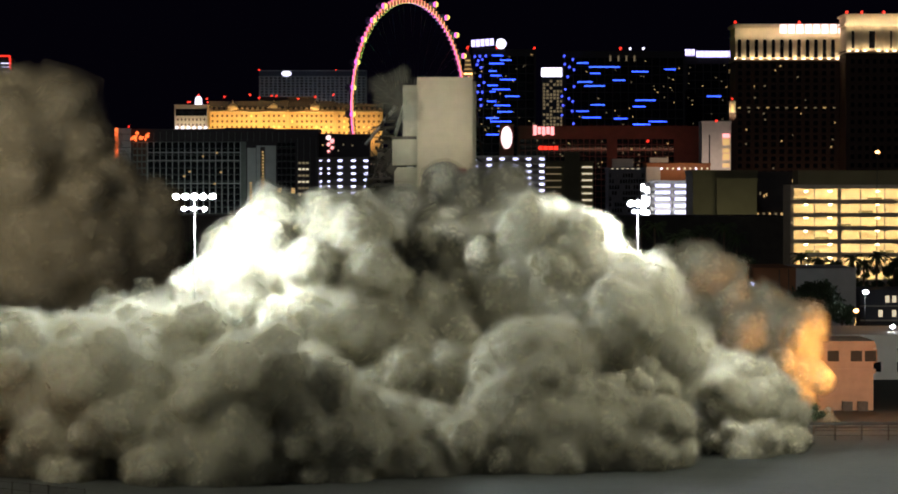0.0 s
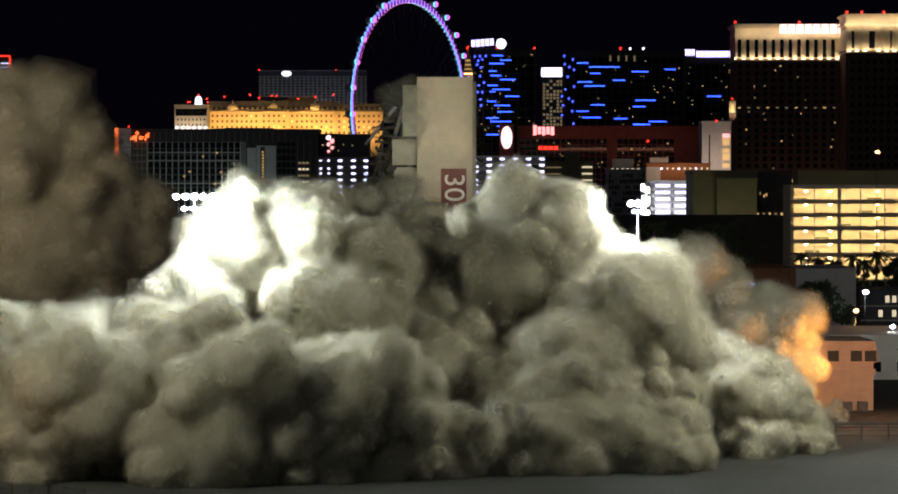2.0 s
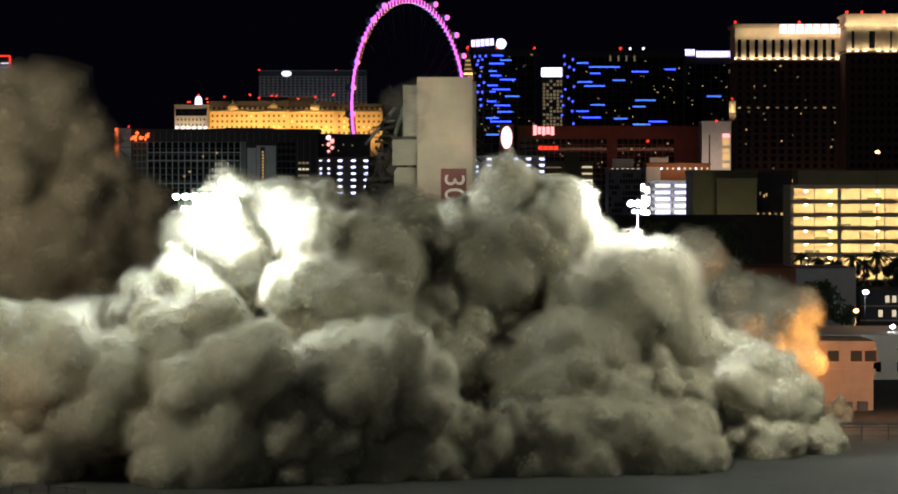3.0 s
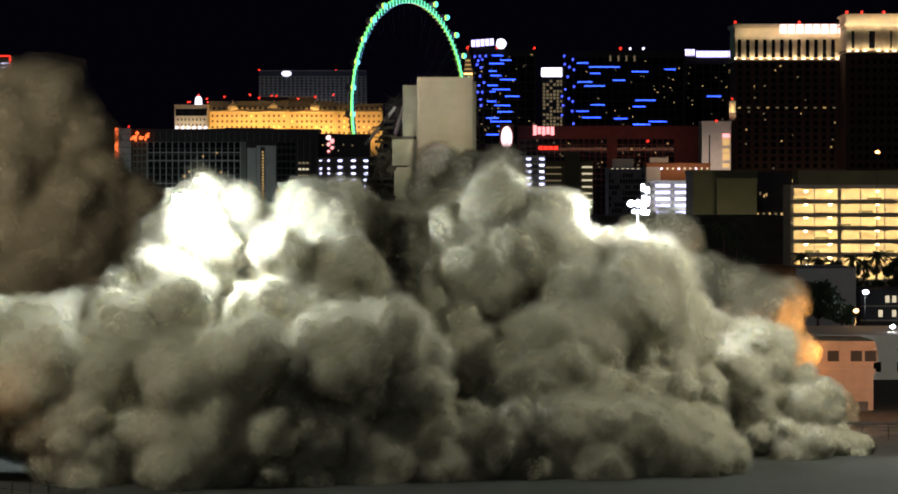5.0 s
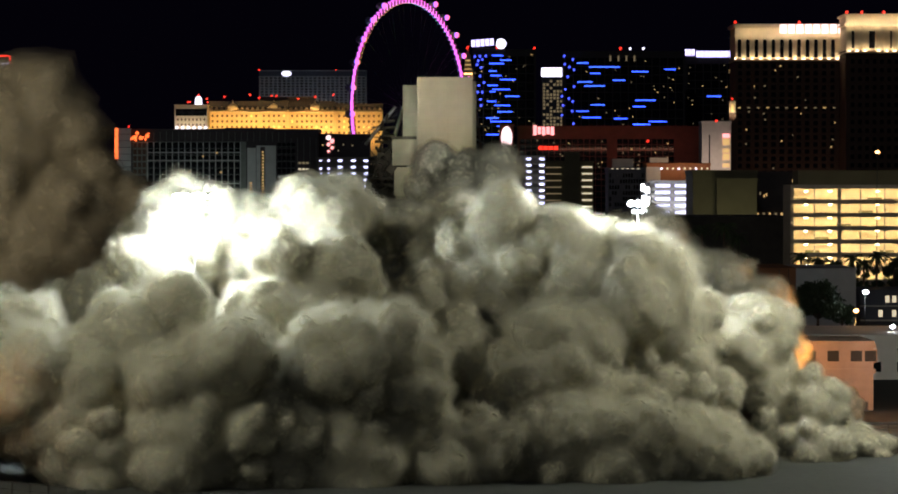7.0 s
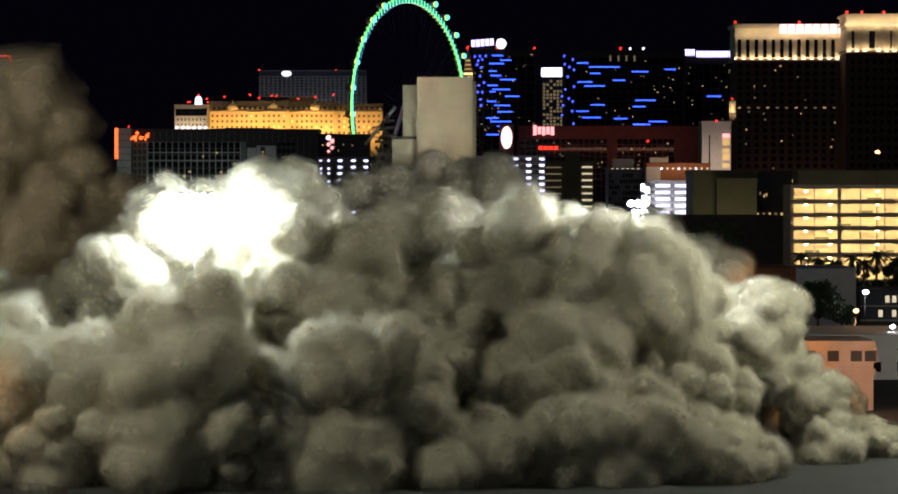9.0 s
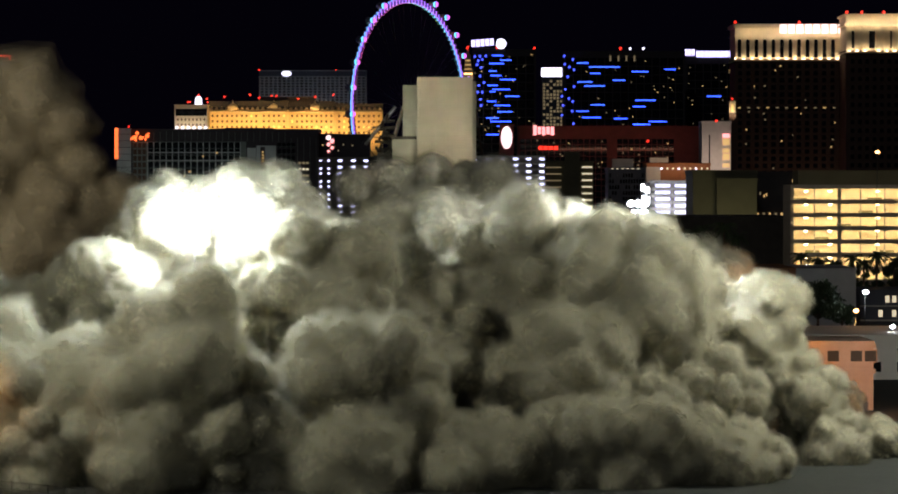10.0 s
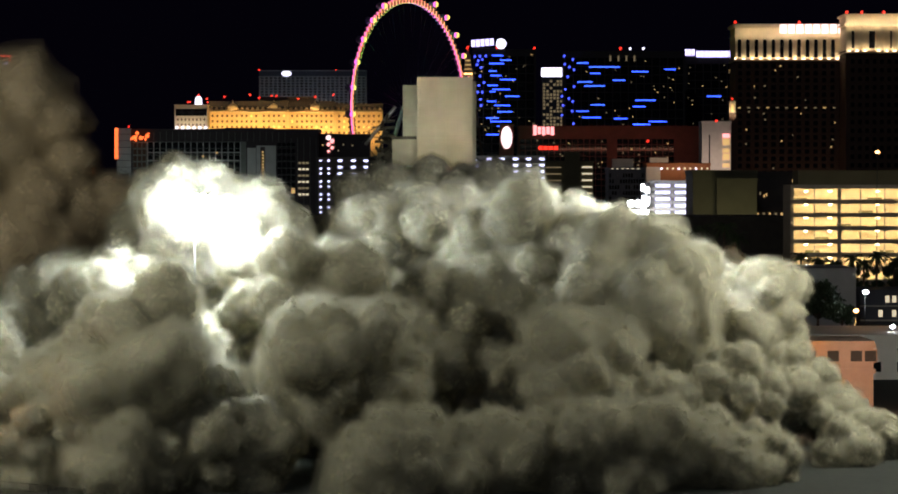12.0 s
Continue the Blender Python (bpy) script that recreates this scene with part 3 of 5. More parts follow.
for i, (px, pz, h) in enumerate(((-49, 327, 11), (-41, 332, 9), (-47, 345, 7), (-41, 350, 12), (-48, 366, 16), (-41, 372, 10))):
    glow_bar(g3, "sign_lamp", (px - 3) * 0.21, (px + 3) * 0.21, 30 + (328 - pz - h / 2) * 0.21, 30 + (328 - pz + h / 2) * 0.21, WHITE_GLOW, -1.4, "glaring white sign lamp")
block("sign_pylon", (-11.11, -7.76, -1.0, -0.4, 0, 32.10), STEEL, g3)
yel = tower_block("stair_tower_block", "olive stair block with lit yellow landings", 58.92, 88.39, 1840, 20, 45.43, OLIVE_WALL, "building")
block("stair_shaft", (-2.81, 6.31, -2, -0.01, 0, 52.10), OLIVE_WALL, yel)
for k in range(7):
    glow_bar(yel, "landing_light", 7.72, 14.03, 42.28 - k * 4.03, 43.33 - k * 4.03, PALE_WINDOW, -0.6)
    glow_bar(yel, "landing_light", -14.38, -4.91, 42.28 - k * 4.03, 42.98 - k * 4.03, DIM_WARM, -0.6)

# red hotel with neon signs
red = tower_block("red_frame_hotel", "dark red hotel with pink neon signs and framed recesses", 53.05, 193.35, 2300, 40, 76.47, RED_WALL)
rx = 2300 / 5246
panes(red, -158 * rx, -5 * rx, 5, 67.70, -0.2, 15, 14, DARK_GLASS, None, 0, 0.12, seed=31)
few_windows(red, -150 * rx, -8 * rx, 15, 66.83, 30, 1.0, 31)
panes(red, 12 * rx, 112 * rx, 5, 67.70, -0.2, 10, 14, DARK_GLASS, None, 0, 0.12, seed=32)
few_windows(red, 14 * rx, 110 * rx, 15, 66.83, 26, 1.0, 33)
for k in range(4):
    glow_bar(red, "red_neon", -125 * rx + k * 9 * rx, -118 * rx + k * 9 * rx, 59.37, 62.01, RED_GLOW, -0.9)
for k in range(5):
    glow_bar(red, "script_sign", (-134 + k * 7.6) * rx, (-128 + k * 7.6) * rx, 70.34 + k % 2 * 0.8, 76.91 + (k == 0) * 1.2, PINK_GLOW, -0.9, "pink lit script sign shape")
beacon(red, 66 * rx, -0.5, 65.95, 1.2)
pyl = tower_block("oval_sign_pylon", "red pylon with a white and rose lit shield sign", 37.74, 48.47, 2250, 6, 76.75, RED_WALL, "sign")
bm = bmesh.new()
ball(bm, (0, -0.8, 67.74), 8.58, 3, (0.5, 0.08, 1))
part("shield_sign", bm, ROSE_GLOW, pyl, "glowing rose-white shield sign")
lamp("red_facade_light", "AREA", look((129.78, 2270, 60), (129.78, 2300, 76)), 2600, (1.0, 0.40, 0.25), 110, 2)

# pale tower with a lit screen
pt = tower_block("pale_tower_with_screen", "pale tower with a lit advertising screen", 142.91, 159.44, 1700, 18, 66.62, WHITE_WALL)
for k in range(5):
    glow_bar(pt, "screen_band", 3.56, 7.45, 41.67 + k * 4.2, 41.67 + k * 4.2 + (3.6 if k % 2 else 2.2), WARM_GLOW if k < 4 else PINK_GLOW, -0.6, "lit screen band")
block("slot_window", (-4.21, -3.56, -0.08, -0.01, 35, 60.14), DARK_GLASS, pt)
beacon(pt, 0, 0, 67.91, 0.8)
# warm lamp added before the tower to lift its grey front
lamp("pale_tower_fill", "AREA", look((149.39, 1680, 37.45), (149.39, 1700, 55.28)), 3000, (1.0, 0.72, 0.58), 14, 2)

# mid-distance roofs
tan = tower_block("tan_arcade_building", "tan building with a lamp-lit roof edge", 89.04, 117.35, 1350, 25, 40.04, ORANGE_WALL, "building")
block("stair_head", (-14.67, -8.23, -0.6, 6, 32.32, 39.52), WHITE_WALL, tan)
block("stair_head", (-12.87, -4.63, 1, 7, 40.29 + 1.2, 43.64), WHITE_WALL, tan)
for k in range(9):
    bm = bmesh.new()
    ball(bm, (-7.72 + k * 2.57, -0.8, 38.75), 0.55, 1)
    part("roof_lamp", bm, PALE_WINDOW if k % 3 else SIGN_GLOW, tan)
lamp("tan_roof_light", "AREA", look((103.19, 1340, 41.07), (103.19, 1350, 34.63)), 900, (1.0, 0.66, 0.42), 28, 1)
bl = tower_block("blue_glass_block", "low blue-grey glass block with a white roof edge", 72.07, 89.70, 1360, 25, 38.04, BLUE_WALL, "building")
panes(bl, -8.56, 8.56, 18.59, 37.00, -0.2, 14, 7, DARK_GLASS, BLUE_WALL, 0.4, 0.3)
block("roof_shed", (-6.74, 2.59, 1, 7, 38.30 + 1.2, 43.22), WHITE_WALL, bl)
for k in range(6):
    glow_bar(bl, "roof_lamp", -7.52 + k * 2.33, -6.48 + k * 2.33, 38.56, 38.92, PALE_WINDOW, -0.6)
ol = tower_block("olive_blank_block", "olive windowless block with a lighter front box", 81.20, 102.55, 1000, 30, 34.77, OLIVE_WALL, "building")
block("front_box", (-3.05, 10.29, -3, -0.01, 0, 32.67), OLIVE_WALL, ol)
block("front_cornice", (-3.34, 10.67, -3.3, -0.01, 32.69, 33.24), OLIVE_WALL, ol)
lamp("olive_block_light", "AREA", look((94.55, 975, 4), (94.55, 1000, 25)), 2200, (1.0, 0.9, 0.55), 14, 2)
dk = tower_block("dark_arcade_block", "dark block with small amber lamps", 106.48, 121.69, 1050, 30, 34.60, DARK_WALL, "building")
for i in range(6):
    glow_bar(dk, "amber_window", -6.61 + i * 2.1, -6.61 + i * 2.1 + 0.8, 20.19, 21.39, DIM_WARM if i % 2 else WARM_GLOW, -0.5)
for i, (px, pz) in enumerate(((-28, 337), (-21, 341), (-17, 339), (-34, 386), (-36, 388), (-31, 384), (-36, 405), (29, 315))):
    glow_bar(dk, "sign_lamp", px * 0.20, (px + 2.5) * 0.20, 30 + (328 - pz - 3) * 0.20, 30 + (328 - pz + 2) * 0.20, WARM_GLOW if i % 3 else DIM_WARM, -0.5)
rf = tower_block("dark_roof_block", "long dark flat-roofed hall", 40.33, 98.52, 860, 60, 20.66, ROOFING, "hall")
rf2 = tower_block("dark_roof_block", "long dark flat-roofed hall", -108.77, -21.27, 900, 60, 20.56, ROOFING, "hall")
rf3 = tower_block("dark_roof_block", "long dark flat-roofed hall", -27.45, 46.89, 1000, 60, 21.61, ROOFING, "hall")

# bright yellow garage
YD = 750
gar = thing("bright_yellow_garage", (85.64, YD, 0), "open multi-storey garage glowing with warm yellow light", "garage")
yx = 750 / 5246
gl = 330 * yx
block("back_wall", (0, gl, 16, 16.4, 0, 29.86), CREAM, gar)
block("end_wall", (-0.4, 0, 0, 16.4, 0, 29.86), CONCRETE, gar)
block("roof_slab", (-0.4, gl, -0.4, 16.4, 29.86, 30.86), CONCRETE, gar)
block("attic", (2, gl, 4, 16, 30.86 + 0.01, 34.43), OLIVE_WALL, gar, "dark upper parapet storey")
for k in range(9):
    z = 29.71 - k * 3.32
    block("spandrel", (0, gl, -0.35, -0.01, z - 3.65, z - 2.57), CONCRETE, gar)
    block("deck", (0, gl, 0, 15.9, z - 3.15, z - 2.86), CONCRETE, gar)
    for j, px in enumerate((25, 67, 150, 236)):
        bm = bmesh.new()
        ball(bm, (px * yx, 1.0, z - 0.55), 0.42, 1, (1.4, 1, 0.6))
        part("deck_lamp", bm, GARAGE_GLOW, gar)
    if k < 7:
        lamp("deck_light", "AREA", look((85.64 + gl / 2, YD + 8, z - 0.1), (85.64 + gl / 2, YD + 11.5, z - 3)), 5000, (1.0, 0.76, 0.40), gl, 1.5)
        for j in range(5):
            cx = (10 + j * 33 + k * 17 % 23) * yx
            if (j + k) % 4 == 0:
                block("parked_car_roof", (cx, cx + 3.4, 9, 11, z - 2.86 + 0.02, z - 2.86 + 0.75), OLIVE_WALL, gar, "parked car behind the parapet")
for px in (0, 37.5, 79, 118, 160, 200, 240, 280, 320):
    block("column", (px * yx, px * yx + (0.9 if px in (79, 240) else 0.35), -0.6, -0.36, 0, 29.86), CONCRETE, gar)

# red-edged tower at the west edge
rt = tower_block("red_edged_tower", "dark tower edged with red light lines", -502.63, -466.64, 3200, 30, 169.69, DARK_WALL)
rw = 35.99 / 2
glow_bar(rt, "red_line", -rw, rw, 169.69, 171.21, RED_GLOW, -1, "red light line")
glow_bar(rt, "red_line", rw - 1.2, rw + 0.6, 153.83, 169.57, RED_GLOW, -1, "red light line")
for k in range(3):
    glow_bar(rt, "white_line", rw - 10, rw - 1.5, 153.83 + k * 4.2, 154.80 + k * 4.2, COOL_GLOW, -1)
beacon(rt, rw - 5, -1, 135.53, 1.0)
far = tower_block("far_sign_tower", "dark distant tower with a white sign", -634.43, -577.05, 4300, 30, 131.64, DARK_WALL)
for i in range(6):
    glow_bar(far, "sign_letter_bar", -11.48 + i * 4.92, -11.48 + i * 4.92 + 3.77, 121.80, 128.36, SIGN_GLOW, -1, "white lit sign shape")
nn = tower_block("neon_gate", "dark low casino front with neon sign", -241.71, -222.65, 2000, 20, 36.10, DARK_WALL, "casino")
bm = bmesh.new()
tube(bm, (-5.34, -1, 46.39), (-4.19, -1, 38.39), 0.4, 1.4, 8)
part("neon_sign", bm, NEON_ORANGE, nn, "orange neon sign shape")
block("neon_mast", (-5.72, -3.81, -0.4, 1, 36.48, 46.77), DARK_WALL, nn)
for i in range(5):
    glow_bar(nn, "neon_bar", -3.05 + i * 3, -2.29 + i * 3, 33.81, 35.72, NEON_ORANGE if i % 2 else RED_GLOW, -0.6)

# ---- observation wheel ----
WD = 2174
wheel = thing("observation_wheel", (-28.18, WD, 87.19), "giant observation wheel with colour-changing rim lights and round cabins", "ferris wheel", turn=59.6)
WR = 78.74
bm = bmesh.new()
N = 112
for i in range(N):
    a, b = 2 * math.pi * i / N, 2 * math.pi * (i + 1) / N
    for y in (-1.1, 1.1):
        tube(bm, (WR * math.cos(a), y, WR * math.sin(a)), (WR * math.cos(b), y, WR * math.sin(b)), 0.45, 0.45, 5)
part("rim", bm, WHITE_WALL, wheel)
bm = bmesh.new()
tube(bm, (0, -6, 0), (0, 6, 0), 2.6, 2.6, 20)
part("hub", bm, WHITE_WALL, wheel)
for i in range(56):
    a = 2 * math.pi * i / 56
    bm = bmesh.new()
    tube(bm, (2.2 * math.cos(a), 4.5 if i % 2 else -4.5, 2.2 * math.sin(a)), (WR * math.cos(a), 0, WR * math.sin(a)), 0.05, 0.05, 4)
    part("spoke_cable", bm, STEEL, wheel)
for sy in (-1, 1):
    for sx in (-1, 1):
        bm = bmesh.new()
        tube(bm, (0, sy * 6, 0), (sx * 34, sy * 16, -87.19), 1.3, 1.8, 10)
        part("support_leg", bm, WHITE_WALL, wheel)
WHEEL_LAMPS = []
bm = bmesh.new()
bmesh.ops.create_cone(bm, cap_ends=True, segments=16, radius1=2.1, radius2=2.1, depth=4.4)
drum = bpy.data.meshes.new("rim_lamp")
bm.to_mesh(drum)
bm.free()
drum.materials.append(HUE)
# dark plates added before each drum, to block the hues at its sides
shade = boxes("lamp_shade", [(-2.1, -0.95, -0.06, 0.06, -2.2, 2.2), (0.95, 2.1, -0.06, 0.06, -2.2, 2.2), (-2.1, 2.1, -0.05, 0.05, 2.2, 2.3)], STEEL)
for i in range(N):
    a = 2 * math.pi * (i + 0.5) / N
    at = (WR * math.cos(a), 0, WR * math.sin(a))
    WHEEL_LAMPS.append(put("rim_lamp", drum, wheel, at))
    put("lamp_shade", shade, wheel, (at[0] - 1.90, at[1] - 1.12, at[2]), "", (0, 0, -59.6))
bm = bmesh.new()
ball(bm, (0, 0, 0), 2.9, 2, (1, 1.05, 0.95))
cab = bpy.data.meshes.new("cabin")
bm.to_mesh(cab)
bm.free()
CABIN = mat("tinted_cabin_glass", (0.25, 0.2, 0.3), 0.15, 0.2, 0.4, 0.2, 0)
cab.materials.append(CABIN)
bm = bmesh.new()
ball(bm, (0, 0, 0), 2.1, 2)
cl = bpy.data.meshes.new("cabin_lamp")
bm.to_mesh(cl)
bm.free()
cl.materials.append(HUE)
for i in range(28):
    a = 2 * math.pi * (i + 0.3) / 28
    r = WR + 4.2
    c = put("cabin", cab, wheel, (r * math.cos(a), 0, r * math.sin(a)))
    WHEEL_LAMPS.append(put("cabin_lamp", cl, c, (0.0, -3.2, 0)))

HUES = [(0, -0.01), (0.35, 0.02), (0.55, 0.07), (0.7, 0.25), (0.8, 0.33), (1.2, 0.39), (1.5, 0.61), (2.0, 0.67), (2.4, 0.73), (2.8, 0.80), (3.3, 0.88)]


def turn_wheel_lamps():
    times = [(4 * k + t, k + h) for k in range(3) for t, h in HUES] + [(12, 2.99)]
    for i, ob in enumerate(WHEEL_LAMPS):
        p = ob.location.copy()
        walk(ob, [(t, pose(p.x, p.y, p.z, 0, 0, -360 * h + 32)) for t, h in times])

# ---- ruined hotel tower ----
TY = 430
tower = thing("ruined_hotel_tower", (-0.33, TY, 0), "standing beige concrete lift tower of a demolished hotel", "tower")
t_top, t_low = 45.90, 0
put("lift_shaft", boxes("lift_shaft", [(-4.18, 3.69, 0, 9, 0, 45.74)], TOWER_PAINT), tower)
block("parapet", (-4.22, 3.73, -0.12, 0.3, 45.53, 45.86), TOWER_PAINT, tower)
block("side_wing", (-6.31, -4.20, 1.2, 8.5, 37.38, 44.75), TOWER_GREY, tower, "grey upper side wing")
block("lower_wing", (-7.79, -4.20, 0.6, 8.0, 33.20, 36.97), TOWER_GREY, tower, "grey lower side wing")
block("base_wing", (-7.54, -4.20, 1.4, 8.0, 0, 33.03), TOWER_GREY, tower, "grey base of the side wing")
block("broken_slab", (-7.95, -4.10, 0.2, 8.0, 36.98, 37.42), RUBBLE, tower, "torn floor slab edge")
block("lit_wing", (3.70, 4.26, 2.0, 8.0, 0, 45.33), TOWER_GREY, tower)
block("joint", (-4.30, -4.19, -0.2, 0.5, 0, 45.33), TOWER_GREY, tower)
rnd = random.Random(5)
bm = bmesh.new()
for i in range(150):
    s = rnd.uniform(0.3, 1.3)
    px = rnd.uniform(0, 1) ** 1.6
    x = -7.95 - px * 3.77
    z = 29.84 + (1 - px) ** 0.7 * rnd.uniform(0, 10.49) + rnd.uniform(-6, 0.5)
    m = Matrix.Translation((x, rnd.uniform(1, 7), z)) @ Euler((rnd.random() * 6, rnd.random() * 6, rnd.random() * 6)).to_matrix().to_4x4() @ Matrix.Diagonal((s * rnd.uniform(0.6, 2.2), s, s * 0.5, 1))
    bmesh.ops.create_cube(bm, size=1, matrix=m)
for i in range(90):
    x = -9.18 + rnd.uniform(-2.6, 1.4)
    z0 = rnd.uniform(5, 26)
    m = Matrix.Translation((x, rnd.uniform(2, 7), z0)) @ Euler((rnd.random(), rnd.random(), rnd.random())).to_matrix().to_4x4() @ Matrix.Diagonal((2.2, 1.5, rnd.uniform(0.6, 2.5), 1))
    bmesh.ops.create_cube(bm, size=1, matrix=m)
for k in range(11):
    # torn floor plates still hanging on the shaft
    z = 29.43 + k * 1.02
    w = 3.4 - 0.22 * k + (k * 7 % 5) * 0.25
    sl = bmesh.new()
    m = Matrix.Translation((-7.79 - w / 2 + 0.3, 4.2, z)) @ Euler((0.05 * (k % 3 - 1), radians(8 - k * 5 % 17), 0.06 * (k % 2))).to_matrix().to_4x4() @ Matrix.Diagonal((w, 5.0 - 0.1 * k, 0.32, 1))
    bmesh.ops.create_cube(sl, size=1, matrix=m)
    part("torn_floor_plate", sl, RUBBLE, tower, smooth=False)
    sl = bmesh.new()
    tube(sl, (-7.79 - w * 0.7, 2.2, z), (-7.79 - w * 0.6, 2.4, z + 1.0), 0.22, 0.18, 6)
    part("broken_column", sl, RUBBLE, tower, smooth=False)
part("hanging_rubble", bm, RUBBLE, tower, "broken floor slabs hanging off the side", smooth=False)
for i in range(14):
    bm = bmesh.new()
    a = (-8.20 - rnd.uniform(0, 2.5), rnd.uniform(1, 6), rnd.uniform(29.84, 39.26))
    tube(bm, a, (a[0] - rnd.uniform(0.6, 2.4), a[1] - rnd.uniform(-1, 2), a[2] + rnd.uniform(-1.8, 1.6)), 0.09, 0.05, 5)
    part("bent_steel_bar", bm, STEEL, tower)
bm = bmesh.new()
tube(bm, (-11.72, 3, 36.23), (-7.38, 3, 41.72), 0.25, 0.25, 4)
part("leaning_beam", bm, GALV, tower, "leaning pale steel beam")
for k in range(12):
    bm = bmesh.new()
    z = 40.08 - k * 1.35
    tube(bm, (3.77, 4 + (k % 3), z), (4.43 + (k * 7 % 5) * 0.22, 3, z - 0.9 + (k % 2)), 0.2, 0.1, 5)
    part("torn_edge_beam", bm, STEEL, tower)
block("banner", (-0.82, 2.83, -0.18, -0.004, 22.05, 32.79), SIGN_RED, tower, "dark red vertical banner with white digits")
def digit_mesh(text):
    fc = bpy.data.curves.new("digit", "FONT")
    fc.body, fc.size, fc.extrude = text, 4.10, 0.03
    fc.align_x, fc.align_y = "LEFT", "CENTER"
    tmp = new("digit", fc)
    bpy.context.view_layer.update()
    dm = bpy.data.meshes.new_from_object(tmp.evaluated_get(bpy.context.evaluated_depsgraph_get()))
    bpy.data.objects.remove(tmp)
    dm.materials.clear()
    dm.materials.append(SIGN_WHITE)
    return dm


def mesh_end(me):
    return max(v.co.x for v in me.vertices)


pitch_digit = mesh_end(digit_mesh("00")) - mesh_end(digit_mesh("0"))
for i, ch in enumerate("305"):
    dg = put("digit", digit_mesh(ch), tower, None, "white painted digit")
    dg.matrix_basis = Matrix.Translation((0.98, -0.21, 32.13 - i * pitch_digit)) @ Euler((radians(90), radians(90), 0)).to_matrix().to_4x4()

# ---- floodlight masts ----
def mast(x, y, zc, rows):
    """A mast with rows of lamps: drop below the head, lamps, width and lamp radius of each row."""
    t = thing("floodlight_mast", (x, y, 0), "tall grey steel floodlight mast with glaring white lamps", "floodlight", "floodlight masts")
    bm = bmesh.new()
    tube(bm, (0, 0, 0), (0, 0, zc + 0.6), 0.15, 0.09, 12)
    part("pole", bm, STEEL, t)
    for drop, n, w, r in rows:
        z = zc - drop
        bm = bmesh.new()
        tube(bm, (-w / 2, 0, z), (w / 2, 0, z), 0.07, 0.07, 8)
        part("crossarm", bm, GALV, t)
        for i in range(n):
            xx = -w / 2 + w * i / (n - 1)
            bm = bmesh.new()
            tube(bm, (xx, 0.1, z + 0.1), (xx, -0.5, z - 0.05), r * 0.4, r * 0.9, 14)
            head = part("lamp_head", bm, STEEL, t)
            bm = bmesh.new()
            ball(bm, (xx, -0.51, z - 0.05), r, 2, (1, 0.35, 0.9))
            part("lamp_glass", bm, WHITE_GLOW, head)
    return t


mast(MASTS[0], MAST_Y[0], 28.93, ((-0.2, 5, 4.0, 0.38), (1.15, 3, 2.3, 0.26)))
mast(MASTS[1], MAST_Y[1], 28.31, ((0.0, 3, 1.6, 0.4), (0.9, 2, 0.8, 0.22)))
# two more masts, added out of view to carry the side fill lamps
for x, y in ADDED_MASTS:
    mast(x, y, 54 if x < 0 else 48, ((-0.2, 5, 4.0, 0.44), (1.15, 3, 2.3, 0.3)))

# ---- low buildings at the east side ----
def low_building(name, label, x0, x1, y0, y1, h, wall, category="building"):
    t = thing(name, ((x0 + x1) / 2, y0, 0), label, category)
    w = x1 - x0
    block("wall", (-w / 2, w / 2, 0, y1 - y0, 0, h), wall, t)
    block("roof", (-w / 2 - 0.15, w / 2 + 0.15, -0.15, y1 - y0 + 0.15, h + 0.004, h + 0.35), wall, t)
    return t


PY = 405
pink = low_building("pink_annexe", "pink stucco two-storey annexe with square dark windows", 47.17, 57.28, 405, 420, 9.00, PINK_WALL)
W = 10.11 / 2
block("ledge", (-W - 0.25, W + 0.25, -0.3, -0.004, 4.99, 5.60), PINK_WALL, pink)
block("upper_cornice", (-W - 0.1, W + 0.3, -0.25, -0.004, 8.46, 9.00), PINK_WALL, pink)
for px in (-44, -5, 34, 58):
    x = px * 0.08
    fr = block("window_frame", (x - 0.93, x + 0.93, -0.09, -0.004, 6.45, 8.23), PINK_WALL, pink)
    block("window_pane", (x - 0.77, x + 0.77, -0.13, -0.094, 6.61, 8.07), ROOFING, fr)
for px in (10, 36):
    block("ac_unit", (px * 0.08, px * 0.08 + 1.3, -1.2, -0.2, 0.0, 1.25), STEEL, pink, "dark air-conditioning unit")
pl = block("sodium_fitting", (-W - 0.5, -W - 0.01, 0.6, 1.0, 5.14, 5.76), AMBER_GLOW, pink, "orange wall lamp")
block("service_door", (-W + 0.6, -W + 1.5, -0.06, -0.004, 0, 2.05), STEEL, pink)

white_low = low_building("flat_roofed_shop", "low pale flat-roofed building behind the annexe", 55.64, 76.69, 470, 500, 6.71, WHITE_WALL)
for i in range(5):
    block("window", (-6 + i * 5.0, -3.5 + i * 5.0, -0.08, -0.004, 1.2, 2.8), DARK_GLASS, white_low)
block("canopy", (4, 20, -5.0, -0.01, 4.6, 4.9), STEEL, white_low)
block("canopy_post", (7.8, 8.0, -4.8, -4.6, 0, 4.6), STEEL, white_low)
block("canopy_post", (14.8, 15.0, -4.8, -4.6, 0, 4.6), STEEL, white_low)

